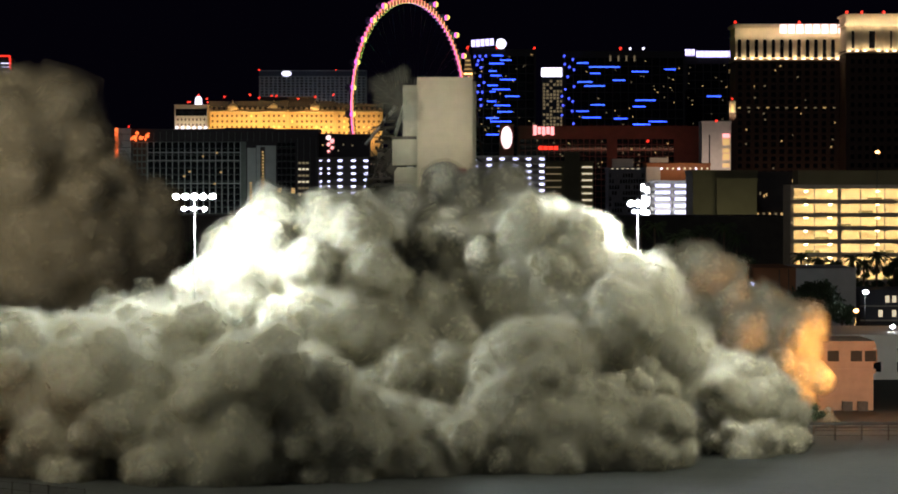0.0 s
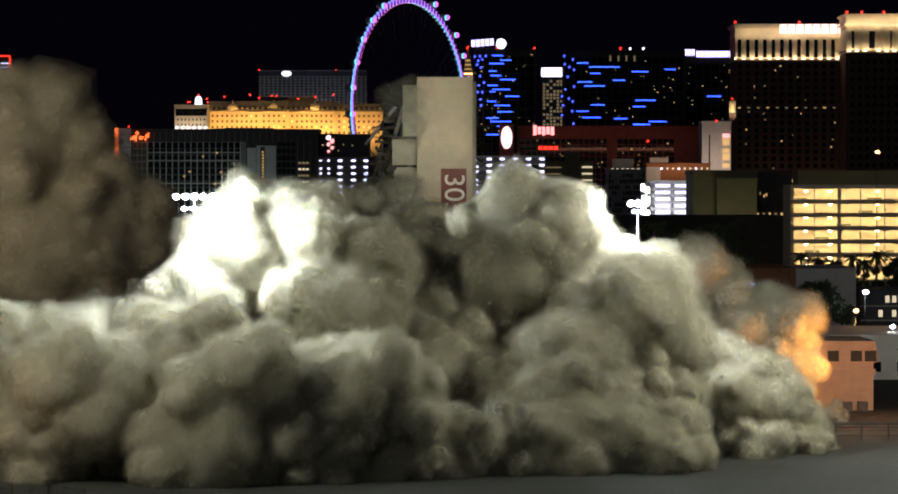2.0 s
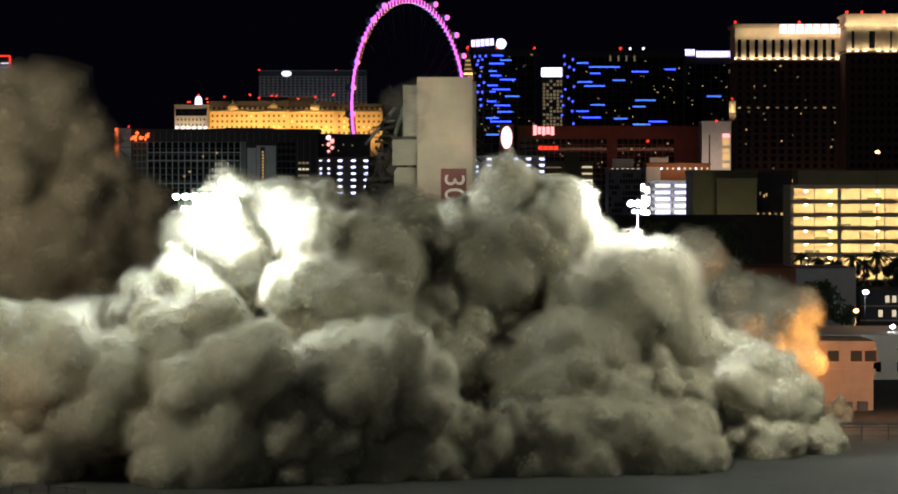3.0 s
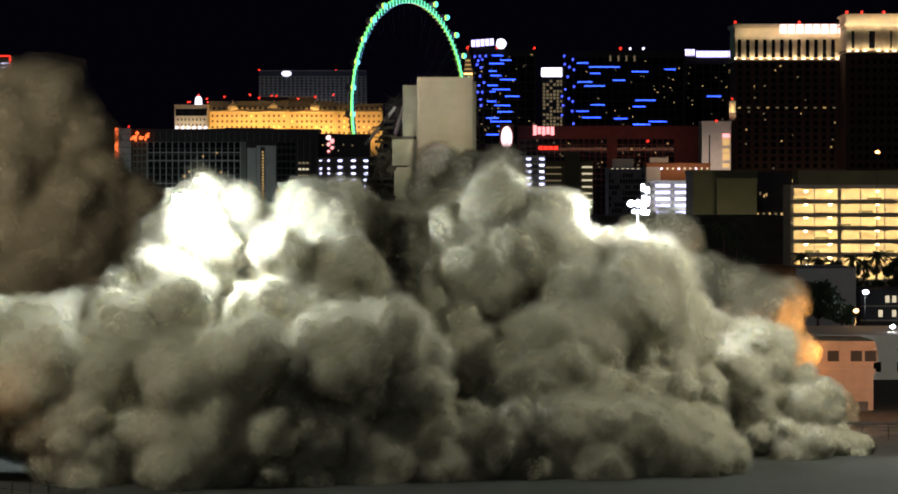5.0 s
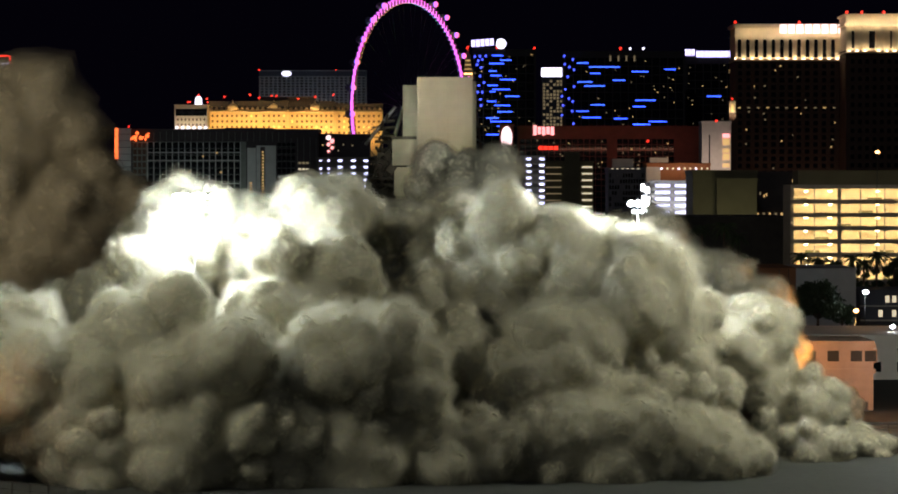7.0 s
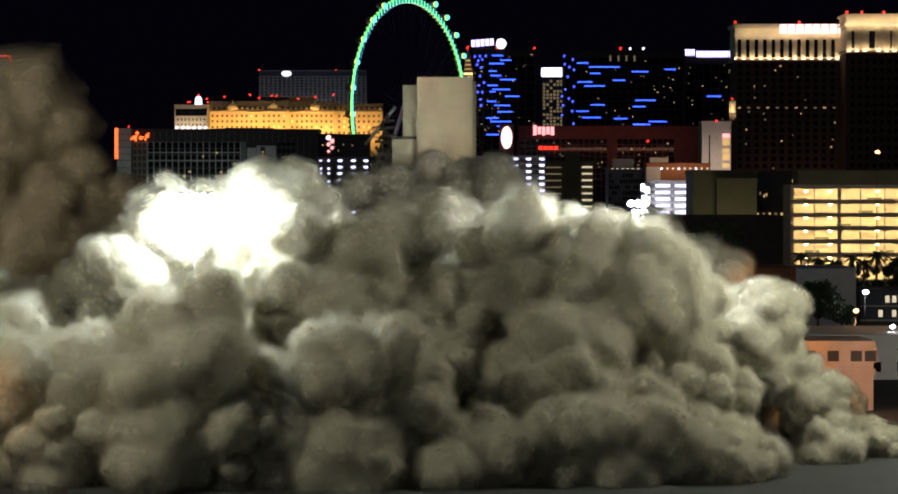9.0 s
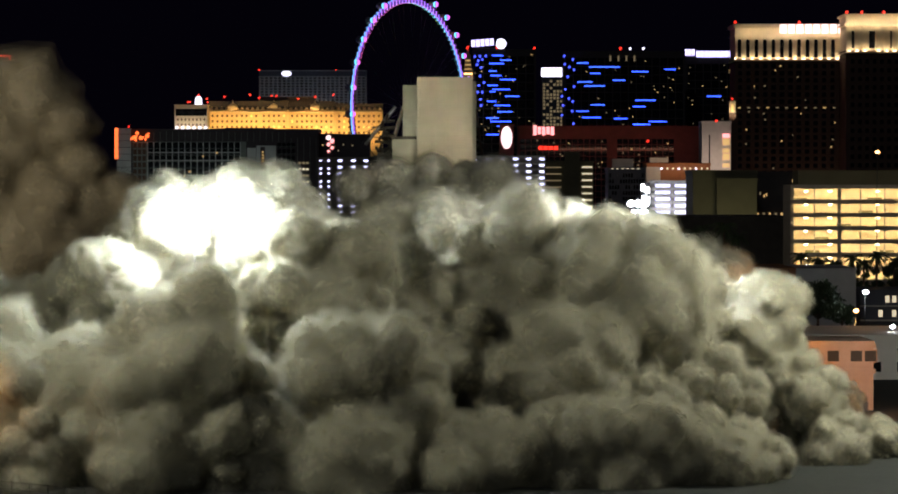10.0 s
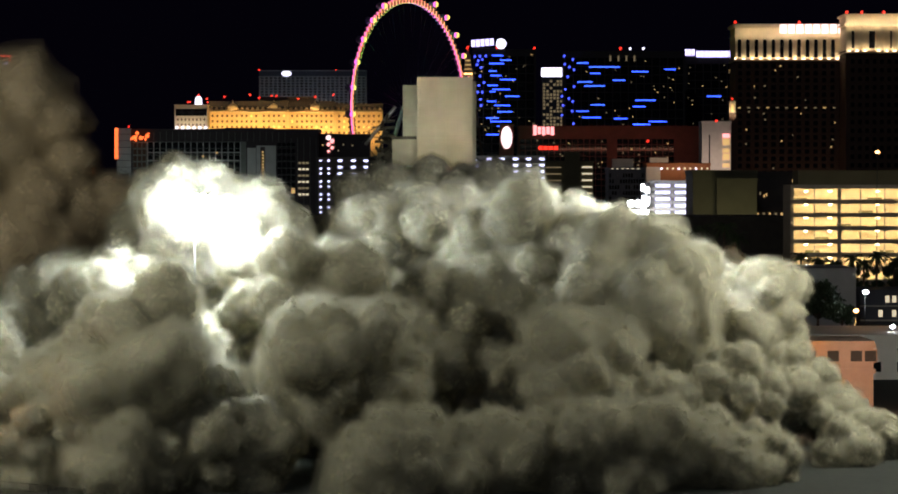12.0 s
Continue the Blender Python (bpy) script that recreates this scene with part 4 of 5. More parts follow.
terra = low_building("terracotta_hall", "terracotta and white windowless hall with a flat roof", 64.78, 73.93, 640, 670, 12.68, ORANGE_WALL, "hall")
pale = low_building("pale_hall", "pale grey windowless hall with a flat roof", 73.99, 86.74, 640, 670, 12.55, WHITE_WALL, "hall")
for px in (1361, 1377):
    bm = bmesh.new()
    tube(bm, (61.59 + (px - 1361) * 0.11, 560, 0), (61.59 + (px - 1361) * 0.11, 560, 14.84), 0.14, 0.1, 8)
    p = part("utility_pole", bm, BARK, None)
    tagged(p, "slim wooden utility pole before the terracotta hall", "pole", "utility poles")
motel = low_building("lit_motel", "pale motel with lit windows and walkways", 90.33, 107.69, 660, 680, 7.35, BLUE_WALL, "motel")
for k, z in enumerate((4.84, 1.69)):
    block("walkway", (-8.7, 8.6, -1.6, -0.01, z - 0.9, z - 0.6), WHITE_WALL, motel)
    for i in range(9):
        if (i * 5 + k * 3) % 4:
            block("window_pane", (-4.6 + i * 1.5, -3.7 + i * 1.5, -0.06, -0.004, z, z + 1.5), PALE_WINDOW, motel)


def yard_lamp(x, y, z, glow, r, label):
    t = thing("street_lamp", (x, y, 0), label, "street lamp", "street lamps")
    bm = bmesh.new()
    tube(bm, (0, 0, 0), (0, 0, z), 0.11, 0.07, 8)
    tube(bm, (0, 0, z), (0, -0.9, z + 0.15), 0.05, 0.05, 6)
    part("pole", bm, STEEL, t)
    bm = bmesh.new()
    ball(bm, (0, -0.9, z + 0.1), r, 2, (1.2, 1, 0.8))
    part("lamp_glass", bm, glow, t)
    return t


yard_lamp(83.15, 600, 9.18, WHITE_GLOW, 0.52, "street lamp with a glaring white head")
yard_lamp(70.38, 520, 8.69, AMBER_GLOW, 0.42, "sodium street lamp with an orange head")
yard_lamp(83.53, 700, 11.85, WHITE_GLOW, 0.45, "small white yard lamp by the garage")
yard_lamp(70.82, 480, 7.77, WHITE_GLOW, 0.35, "small white yard lamp by the shop")
yard_lamp(50.32, 500, 13.89, COOL_GLOW, 0.45, "small bluish white yard lamp")
yard_lamp(-29.24, 520, 25.24, COOL_GLOW, 0.4, "small bluish white yard lamp")
yard_lamp(91.61, 900, 13.36, BLUE_DIM, 0.45, "small blue marker lamp on a pole")
yard_lamp(105.66, 742, 38.77, AMBER_GLOW, 0.55, "roof lamp post with an amber head")
lamp("street_light", "POINT", pose(56.78, 392, 7.0), 2400, (1.0, 0.40, 0.14), 0.5)
lamp("street_light", "POINT", pose(50.5, 373, 4.5), 1300, (1.0, 0.42, 0.12), 0.3)
lamp("street_light", "POINT", pose(70.38, 517, 8.49), 5000, (1.0, 0.5, 0.2), 0.5)
lamp("street_light", "POINT", pose(83.15, 597, 8.84), 500, (0.85, 0.92, 1.0), 0.5)

# kerb, railing and fence along the street before the annexe
kerb = block("kerb", (42.26, 79.14, 375.5, 378, 0, 0.16), ROOFING, None)
tagged(kerb, "dark worn kerb along the street", "kerb", kind="structure")
fence = thing("steel_railing", (39.6, 357, 0), "dark steel railing with a broad top rail along the street", "railing")
L = 25.36
for z, h in ((0.55, 0.07), (1.1, 0.07), (1.78, 0.36)):
    block("rail", (0, L, -0.04, 0.04, z, z + h), ROOFING, fence)
for i in range(9):
    block("post", (i * L / 8 - 0.09, i * L / 8 + 0.09, -0.09, 0.09, 0, 2.25), ROOFING, fence)

# the fence of the car park, nearest to the camera
wire_fence = thing("wire_fence", (-44.0, 290.5, 0), "black steel fence at the edge of the car park", "fence", turn=-42)
for z in (0.15, 0.95, 1.66):
    block("rail", (0, 13.2, -0.03, 0.03, z, z + 0.06), ROOFING, wire_fence)
for i in range(6):
    block("post", (i * 2.64 - 0.05, i * 2.64 + 0.05, -0.05, 0.05, 0, 1.8), ROOFING, wire_fence)
picket = boxes("picket", [(-0.012, 0.012, -0.012, 0.012, 0.2, 1.66)], ROOFING)
for i in range(65):
    put("picket", picket, wire_fence, (0.1 + i * 0.2, 0.0, 0.0))


# ---- trees ----
def leaf_cloud(bm, centre, radius, count, size, rnd):
    for _ in range(count):
        d = Vector((rnd.gauss(0, 1), rnd.gauss(0, 1), rnd.gauss(0, 1))).normalized() * radius * rnd.uniform(0.35, 1.0)
        c = Vector(centre) + Vector((d.x, d.y, d.z * 0.8))
        m = Matrix.Translation(c) @ Euler((rnd.random() * 6, rnd.random() * 6, rnd.random() * 6)).to_matrix().to_4x4()
        s = size * rnd.uniform(0.6, 1.3)
        v = [bm.verts.new(m @ Vector(p)) for p in ((-s, 0, 0), (0, -s * 0.5, s * 0.1), (s, 0, 0), (0, s * 0.5, s * 0.1))]
        bm.faces.new(v)


def tree(x, y, height, width, seed, label, leaves=900, size=0.3, clumps=14):
    rnd = random.Random(seed)
    t = thing("tree", (x, y, 0), label, "tree")
    bm = bmesh.new()
    fork = height * 0.38
    tube(bm, (0, 0, 0), (0.1, 0, fork), height * 0.03, height * 0.02, 8)
    crown = bmesh.new()
    for i in range(clumps):
        a, q = rnd.random() * 6.28, rnd.uniform(0.15, 1) ** 0.7
        tip = (math.cos(a) * width * 0.36 * q, math.sin(a) * width * 0.36 * q, fork + (height - fork) * rnd.uniform(0.15, 0.86) * (1.15 - 0.4 * q))
        tube(bm, (0.1, 0, fork * rnd.uniform(0.8, 1)), tip, height * 0.012, height * 0.004, 5)
        leaf_cloud(crown, tip, width * rnd.uniform(0.12, 0.2), leaves // clumps, size, rnd)
    part("trunk", bm, BARK, t)
    part("crown", crown, LEAF, t, smooth=False)
    return t


def palm(x, y, height, seed):
    rnd = random.Random(seed)
    t = thing("palm_tree", (x, y, 0), "dark fan palm with a slim trunk", "palm tree", "palm trees")
    bm = bmesh.new()
    tube(bm, (0, 0, 0), (0.2, 0, height), 0.3, 0.2, 8)
    part("trunk", bm, BARK, t)
    bm = bmesh.new()
    for i in range(34):
        a, up = rnd.random() * 6.28, rnd.uniform(-0.7, 1.1)
        prev = Vector((0.2, 0, height))
        out = Vector((math.cos(a), math.sin(a), 0))
        side = Vector((-math.sin(a), math.cos(a), 0))
        for k in range(5):
            nxt = prev + out * 0.55 + Vector((0, 0, 0.5 * up - 0.28 * k * 0.6))
            w0, w1 = 0.42 * (1 - k / 6), 0.42 * (1 - (k + 1) / 5.2)
            for q in (-1, 1):
                bm.faces.new([bm.verts.new(p) for p in (prev, prev + side * q * w0 - Vector((0, 0, 0.15)), nxt + side * q * w1 - Vector((0, 0, 0.15)), nxt)])
            prev = nxt
    part("crown", bm, LEAF, t, smooth=False)
    return t


tree(44.44, 366, 4.05, 3.63, 3, "small thin street tree with a dark crown", 700, 0.16, 9)
tree(73.66, 600, 11.70, 12.01, 4, "large dark round-crowned tree", 9000, 0.4, 44)
tree(66.13, 590, 8.41, 9.00, 6, "dark bushy tree beside the large one", 2200, 0.38, 18)
tree(79.77, 610, 6.51, 6.98, 7, "dark bushy tree beside the large one", 1600, 0.38, 14)
for i, px in enumerate((1398, 1432, 1466, 1490, 1515, 1545, 1562)):
    palm(80.76 + (px - 1398) * 0.13, 690 + i % 3 * 6, 14.22 - (i * 7 % 5) * 0.5, i)
for i in range(12):
    tree(35.49 + i * 3.1, 690 + (i * 37 % 40), 16.39 + (i * 13 % 5) * 0.7 - 1.5, 7.5, 30 + i, "dark street tree in the unlit block", 900, 0.5, 10)
for i in range(9):
    palm(34.89 + i * 3.4, 640 + i * 7 % 23, 19.39 + (i * 5 % 4) * 0.8, 60 + i)
for i in range(8):
    tree(86.19 + i * 4.0, 715 + (i * 17 % 20), 11.35 + (i * 11 % 4) * 0.5, 7.0, 80 + i, "dark tree in front of the garage", 900, 0.5, 10)
for i in range(14):
    tree(-63.36 + i * 6.6, 600 + (i * 29 % 50), 21.99 + (i * 7 % 4) * 0.8 - 1, 9.0, 100 + i, "dark street tree in the unlit block", 800, 0.55, 10)

# ---- dust ----
def soft_domes(p):
    """Rounded cells with soft valleys between them: a smooth least distance."""
    near = noise.voronoi(p)[0]
    return -math.log(sum(math.exp(-7.0 * d) for d in near)) / 7.0


def puff_mesh(seed, material_set, sub=4, soft=1.0):
    """A billowing clump: a lumpy core inside thinner shells of haze."""
    v_all, f_all, slots = [], [], []
    off = Vector((seed * 7.31, seed * 3.17, seed * 5.77))
    for level, (grow, s) in enumerate(((0.66, sub), (0.72, sub - 1), (0.79, sub - 1), (0.86, sub - 1), (0.94, sub - 1), (1.03, sub - 2), (1.12, sub - 2))[:len(material_set)]):
        bm = bmesh.new()
        bmesh.ops.create_icosphere(bm, subdivisions=s, radius=1)
        k = len(v_all)
        for v in bm.verts:
            d = v.co.normalized()
            bent = d + 0.4 * noise.noise_vector(d * 1.5 + off) + 0.1 * noise.noise_vector(d * 4.0 + off)
            h = 0.16 * noise.noise(d * 1.4 + off)
            for freq, a in ((1.4, 0.42), (2.9, 0.32), (5.6, 0.19), (10.5, 0.09)):
                h += a * (0.42 - soft_domes(bent * freq + off + Vector((level * 0.06, 0, level * 0.04))))
            v_all.append(d * (0.9 + (grow - 0.9) * soft + h))
        f_all += [tuple(k + q.index for q in f.verts) for f in bm.faces]
        slots += [level] * len(bm.faces)
        if level:
            f_all.append((prev_k, k, k + 1))
            slots.append(level)
        prev_k = k
        bm.free()
    me = bpy.data.meshes.new("puff")
    me.from_pydata(v_all, [], f_all)
    for m in material_set:
        me.materials.append(m)
    me.polygons.foreach_set("material_index", slots)
    me.polygons.foreach_set("use_smooth", [True] * len(f_all))
    return me


SET = DUST_SHELLS
BIG = [puff_mesh(i + 1, SET, 5) for i in range(8)]
SMALL = [puff_mesh(i + 41, SET, 4) for i in range(12)]
WISPS = [puff_mesh(i + 81, (DUST_THIN,) * 4, 4) for i in range(4)]
SOFT = [puff_mesh(i + 121, SET, 4, 1.4) for i in range(6)]
MOVING = []
LOBES = []


STEPS = (0, 1.5, 2.5, 4, 5.5, 7.5, 9.5, 12)


def puff(parent, r, path, spin, rnd, meshes, name="puff", steps=STEPS):
    """One clump of dust of radius r that follows path(t), turning slowly."""
    ob = put(name, meshes[rnd.randrange(len(meshes))], parent)
    ob.scale = (r, r, r)
    MOVING.append((ob, path, spin, (rnd.uniform(0, 360), rnd.uniform(0, 360)), steps))
    return ob


def lobe(parent, r, path, spin, rnd, count=13, small=(0.26, 0.5), steps=STEPS, meshes=None):
    """A large billow: a core that moves along path(t) and smaller puffs that swell out of it."""
    if r < 4.2:
        count, small = min(count, 7), (0.38, 0.66)
    core = puff(parent, r * 0.86, path, spin, rnd, meshes or (BIG if r > 4.5 else SMALL), "billow", steps)
    kids = []
    for k in range(count):
        up = 1 - 1.75 * (k + rnd.random()) / count
        a = k * 2.39996 + rnd.uniform(-0.4, 0.4)
        w = math.sqrt(max(0.0, 1 - up * up))
        d = Vector((w * math.cos(a), w * math.sin(a), up))
        q = rnd.uniform(*small) / 0.86
        pool = meshes or SMALL
        ob = put("puff", pool[rnd.randrange(len(pool))], core)
        ob.scale = (q * rnd.uniform(0.85, 1.25), q * rnd.uniform(0.85, 1.2), q * rnd.uniform(0.85, 1.25))
        kids.append((ob, d, rnd.uniform(0.78, 0.98), rnd.uniform(0.0, 0.2), rnd.uniform(0, 360)))
    LOBES.append(kids)
    return core


# height of the dust above the ground along the bank, moment by moment
BANK_X = [-58.6, -50.8, -46.9, -42.4, -37.8, -32.0, -28.1, -22.9, -17.1, -11.3, -5.4, 1.0, 6.2, 11.4, 17.2, 21.8, 27.0, 33.4, 39.9, 44.5, 52.9]
BANK_T = [0, 1.5, 2.5, 5.5, 9.5, 12]
H0 = [14.0, 13.7, 15.0, 15.9, 17.6, 18.1, 17.6, 25.0, 27.1, 28.4, 26.3, 25.7, 28.9, 29.1, 26.3, 19.2, 11.7, 10.4, 5.9, -4.5, -7.1]
H1 = [14.6, 14.3, 16.3, 16.9, 17.2, 16.9, 24.0, 27.8, 29.4, 28.9, 25.9, 24.6, 28.9, 31.5, 26.3, 20.1, 14.0, 12.7, 6.5, -2.5, -7.1]
H2 = [15.3, 14.6, 16.9, 17.0, 17.0, 20.8, 26.1, 28.9, 29.5, 27.8, 26.1, 25.7, 31.8, 31.5, 25.7, 20.5, 15.3, 13.5, 8.5, 0.1, -7.1]
H3 = [18.5, 17.6, 16.6, 18.9, 19.2, 28.9, 29.5, 28.6, 27.1, 30.0, 26.3, 26.0, 26.3, 26.6, 24.4, 20.5, 18.5, 14.6, 8.5, 3.6, -3.2]
H4 = [22.1, 20.1, 18.9, 22.7, 24.4, 28.4, 31.2, 31.9, 28.9, 26.6, 27.1, 28.4, 29.2, 29.4, 26.8, 24.0, 21.1, 19.2, 10.8, 5.6, 1.4]
H5 = [17.6, 16.3, 22.1, 22.7, 23.7, 30.5, 32.3, 30.5, 26.0, 28.9, 29.6, 30.6, 30.8, 29.9, 28.9, 24.7, 23.4, 19.5, 12.4, 7.2, 3.0]
BANK_H = [H0, H1, H2, H3, H4, H5]


def bank_height(x, t):
    rows = [float(np.interp(x, BANK_X, h)) for h in BANK_H]
    return float(np.interp(t, BANK_T, rows))


def spread(x0, t):
    """The bank pushes outwards from its middle."""
    side = max(-1.0, min(1.0, (x0 - 7.30) / 18.0))
    run = 9.0 * max(0.0, min(1.0, (x0 - 27.93) / 4.0))
    return x0 + side * 11.3 * (t / 12.0) ** 0.9 + run * (t / 12.0) ** 1.15


rnd = random.Random(11)
dust_bank = thing("dust_bank", (0, 0, 0), "billowing pale dust bank rolling over the car park", "dust cloud")


def bank_path(x0, y0, z0, r):
    """A billow carried outwards, rising and sinking with the bank."""
    def go(t):
        x = spread(x0, t)
        k = max(0.6, min(2.0, max(3.0, bank_height(x, t)) / max(3.0, bank_height(x0, 0))))
        k = 1 + (k - 1) * min(1.0, z0 / 7.0)
        lift = 1 + (0.24 if x0 > -25.06 else 0.04) * t / 12 * min(1.0, z0 / 9.0) * (1.0 if y0 < 331 else 0.0)
        return x, y0 - 0.7 * t * max(0.0, min(1.0, (326 - y0) / 10)), max(r * 0.45, z0 * k * lift)
    return go


def crest_path(x0, r, y, sink):
    def go(t):
        x = spread(x0, t)
        return x, y, max(-1.2 * r, bank_height(x, t) - r * sink)
    return go


MASS_T = (0, 3, 6, 9, 12)


def mass(parent, r, *places, count=0, small=(0.28, 0.60), meshes=None):
    """A large billow that passes the five places at even steps of time."""
    def go(t):
        return tuple(float(np.interp(t, MASS_T, [p[i] for p in places])) for i in range(3))
    return lobe(parent, r, go, rnd.uniform(-1.2, 1.2), rnd, count or (19 if r > 5 else 11), small, MASS_T, meshes)


# the billows of the bank, from the front to the back and from west to east
mass(dust_bank, 9.8, (-21.0, 311.0, 5.9), (-22.1, 310.0, 5.9), (-23.2, 309.0, 6.6), (-26.6, 307.0, 5.9), (-30.9, 304.0, 5.0))
mass(dust_bank, 8.1, (-34.8, 313.0, 7.8), (-38.9, 312.0, 8.5), (-40.8, 311.0, 9.1), (-42.8, 310.0, 8.6), (-44.9, 308.0, 6.4))
mass(dust_bank, 7.8, (-43.9, 314.0, 8.3), (-47.4, 313.0, 9.6), (-49.6, 312.0, 10.8), (-51.8, 311.0, 11.5), (-53.4, 310.0, 10.4))
mass(dust_bank, 6.4, (-30.2, 318.0, 12.3), (-28.0, 317.0, 13.0), (-33.0, 315.0, 14.3), (-27.7, 313.0, 14.4), (-32.4, 312.0, 14.4))
mass(dust_bank, 7.1, (-15.1, 312.0, 5.5), (-7.6, 310.0, 9.2), (-8.5, 308.0, 11.7), (-8.4, 307.0, 10.0), (-10.7, 306.0, 11.8))
mass(dust_bank, 5.6, (-13.2, 309.0, 3.1), (-14.9, 307.0, 3.3), (-17.6, 304.0, 3.8), (-20.4, 302.0, 4.0), (-22.0, 300.0, 3.6))
mass(dust_bank, 5.0, (-38.6, 310.0, 3.0), (-42.4, 307.0, 3.0), (-33.3, 304.0, 2.6), (-39.4, 302.0, 2.8), (-41.4, 300.0, 3.0))
mass(dust_bank, 6.1, (-8.1, 318.0, 3.2), (-3.9, 316.0, 3.1), (-3.8, 313.0, 4.2), (-5.6, 311.0, 3.8), (-6.7, 309.0, 4.6))
mass(dust_bank, 7.5, (-20.4, 340.0, 20.1), (-24.9, 340.0, 22.1), (-28.9, 341.0, 22.0), (-31.4, 341.0, 21.7), (-30.2, 341.0, 24.0))
mass(dust_bank, 6.5, (-12.6, 341.0, 22.1), (-17.2, 341.0, 23.4), (-13.3, 341.0, 23.4), (-19.8, 341.0, 25.3), (-23.7, 341.0, 23.4))
mass(dust_bank, 7.6, (-12.3, 332.0, 15.3), (-11.6, 330.0, 18.6), (-16.5, 328.0, 15.5), (-13.9, 326.0, 18.1), (-15.1, 324.0, 15.7))
mass(dust_bank, 5.8, (-24.7, 338.0, 17.0), (-28.6, 338.0, 17.0), (-31.7, 337.0, 18.9), (-36.2, 337.0, 19.6), (-38.2, 337.0, 17.0))
mass(dust_bank, 7.6, (-2.6, 347.0, 18.6), (-4.9, 347.0, 19.3), (-1.6, 347.0, 20.6), (-3.6, 346.0, 20.6), (-6.2, 345.0, 21.3))
mass(dust_bank, 7.3, (-0.9, 335.0, 12.0), (1.0, 335.0, 12.6), (-0.9, 334.0, 13.3), (0.4, 332.0, 13.4), (-0.3, 330.0, 13.5))
mass(dust_bank, 7.5, (-3.4, 328.0, 6.1), (2.9, 328.0, 5.5), (4.1, 327.0, 6.2), (2.9, 326.0, 5.6), (2.2, 325.0, 5.7))
mass(dust_bank, 8.4, (11.0, 338.0, 20.2), (8.1, 338.0, 24.1), (6.8, 338.0, 22.1), (9.4, 336.0, 20.3), (9.3, 334.0, 21.9))
mass(dust_bank, 8.8, (17.4, 331.0, 11.6), (18.4, 331.0, 13.8), (17.4, 330.0, 14.8), (18.1, 327.0, 15.5), (18.6, 324.0, 15.7))
mass(dust_bank, 7.7, (8.4, 324.0, 7.0), (12.1, 324.0, 7.6), (10.2, 322.0, 8.4), (10.7, 318.0, 8.1), (11.7, 314.0, 7.7))
mass(dust_bank, 5.9, (20.2, 325.0, 4.8), (22.7, 325.0, 5.1), (25.0, 323.0, 5.2), (27.1, 319.0, 5.6), (29.1, 314.0, 6.2))
mass(dust_bank, 5.2, (14.5, 322.0, 3.5), (16.9, 321.0, 3.6), (18.6, 319.0, 3.1), (20.2, 315.0, 3.5), (21.6, 310.0, 3.9))
mass(dust_bank, 5.4, (17.7, 336.0, 17.7), (21.5, 336.0, 14.5), (25.3, 335.0, 12.6), (25.8, 334.0, 14.6), (25.1, 333.0, 17.8))
mass(dust_bank, 6.2, (31.4, 343.0, 5.0), (33.4, 343.0, 5.7), (33.0, 342.0, 9.7), (34.1, 340.0, 12.4), (33.9, 338.0, 14.4))
mass(dust_bank, 4.4, (35.9, 342.0, 4.8), (38.4, 341.0, 4.8), (41.2, 340.0, 4.3), (40.9, 337.0, 5.5), (39.2, 334.0, 7.0))
mass(dust_bank, 2.5, (37.7, 340.0, 1.4), (41.4, 339.0, 1.1), (45.7, 337.0, 0.6), (48.3, 335.0, 1.5), (49.1, 332.0, 2.3))
mass(dust_bank, 4.0, (30.3, 341.0, 1.6), (32.8, 340.0, 1.4), (36.5, 338.0, 1.8), (41.3, 335.0, 1.8), (43.9, 331.0, 2.4))
mass(dust_bank, 4.6, (29.7, 346.0, 8.1), (28.4, 346.0, 10.7), (26.8, 346.0, 14.7), (29.1, 346.0, 16.0), (29.0, 345.0, 18.7))
# the rolling foot of the bank
mass(dust_bank, 5.0, (-1.4, 316.0, 1.6), (1.0, 313.0, 1.8), (2.1, 310.0, 1.8), (3.2, 304.0, 2.0), (4.3, 298.0, 2.1), small=(0.4, 0.75), meshes=SOFT)
mass(dust_bank, 4.8, (5.8, 318.0, 1.7), (8.8, 315.0, 1.7), (10.4, 311.0, 1.7), (12.6, 305.0, 1.9), (12.3, 299.0, 2.0), small=(0.4, 0.75), meshes=SOFT)
mass(dust_bank, 5.0, (13.2, 320.0, 1.8), (16.7, 317.0, 1.8), (18.2, 312.0, 1.9), (19.6, 306.0, 2.0), (19.8, 300.0, 2.2), small=(0.4, 0.75), meshes=SOFT)
mass(dust_bank, 4.4, (20.7, 323.0, 2.2), (24.1, 319.0, 2.2), (26.8, 315.0, 2.3), (28.0, 309.0, 2.2), (28.2, 304.0, 2.4), small=(0.4, 0.75), meshes=SOFT)
mass(dust_bank, 3.3, (24.0, 326.0, 1.3), (25.8, 321.0, 1.6), (30.2, 316.0, 1.6), (32.5, 312.0, 1.6), (33.2, 308.0, 2.3), small=(0.4, 0.75), meshes=SOFT)
mass(dust_bank, 3.2, (33.6, 335.0, 1.0), (36.0, 334.0, 1.1), (40.3, 332.0, 1.0), (41.6, 328.0, 1.1), (43.0, 324.0, 1.8), small=(0.4, 0.75), meshes=SOFT)
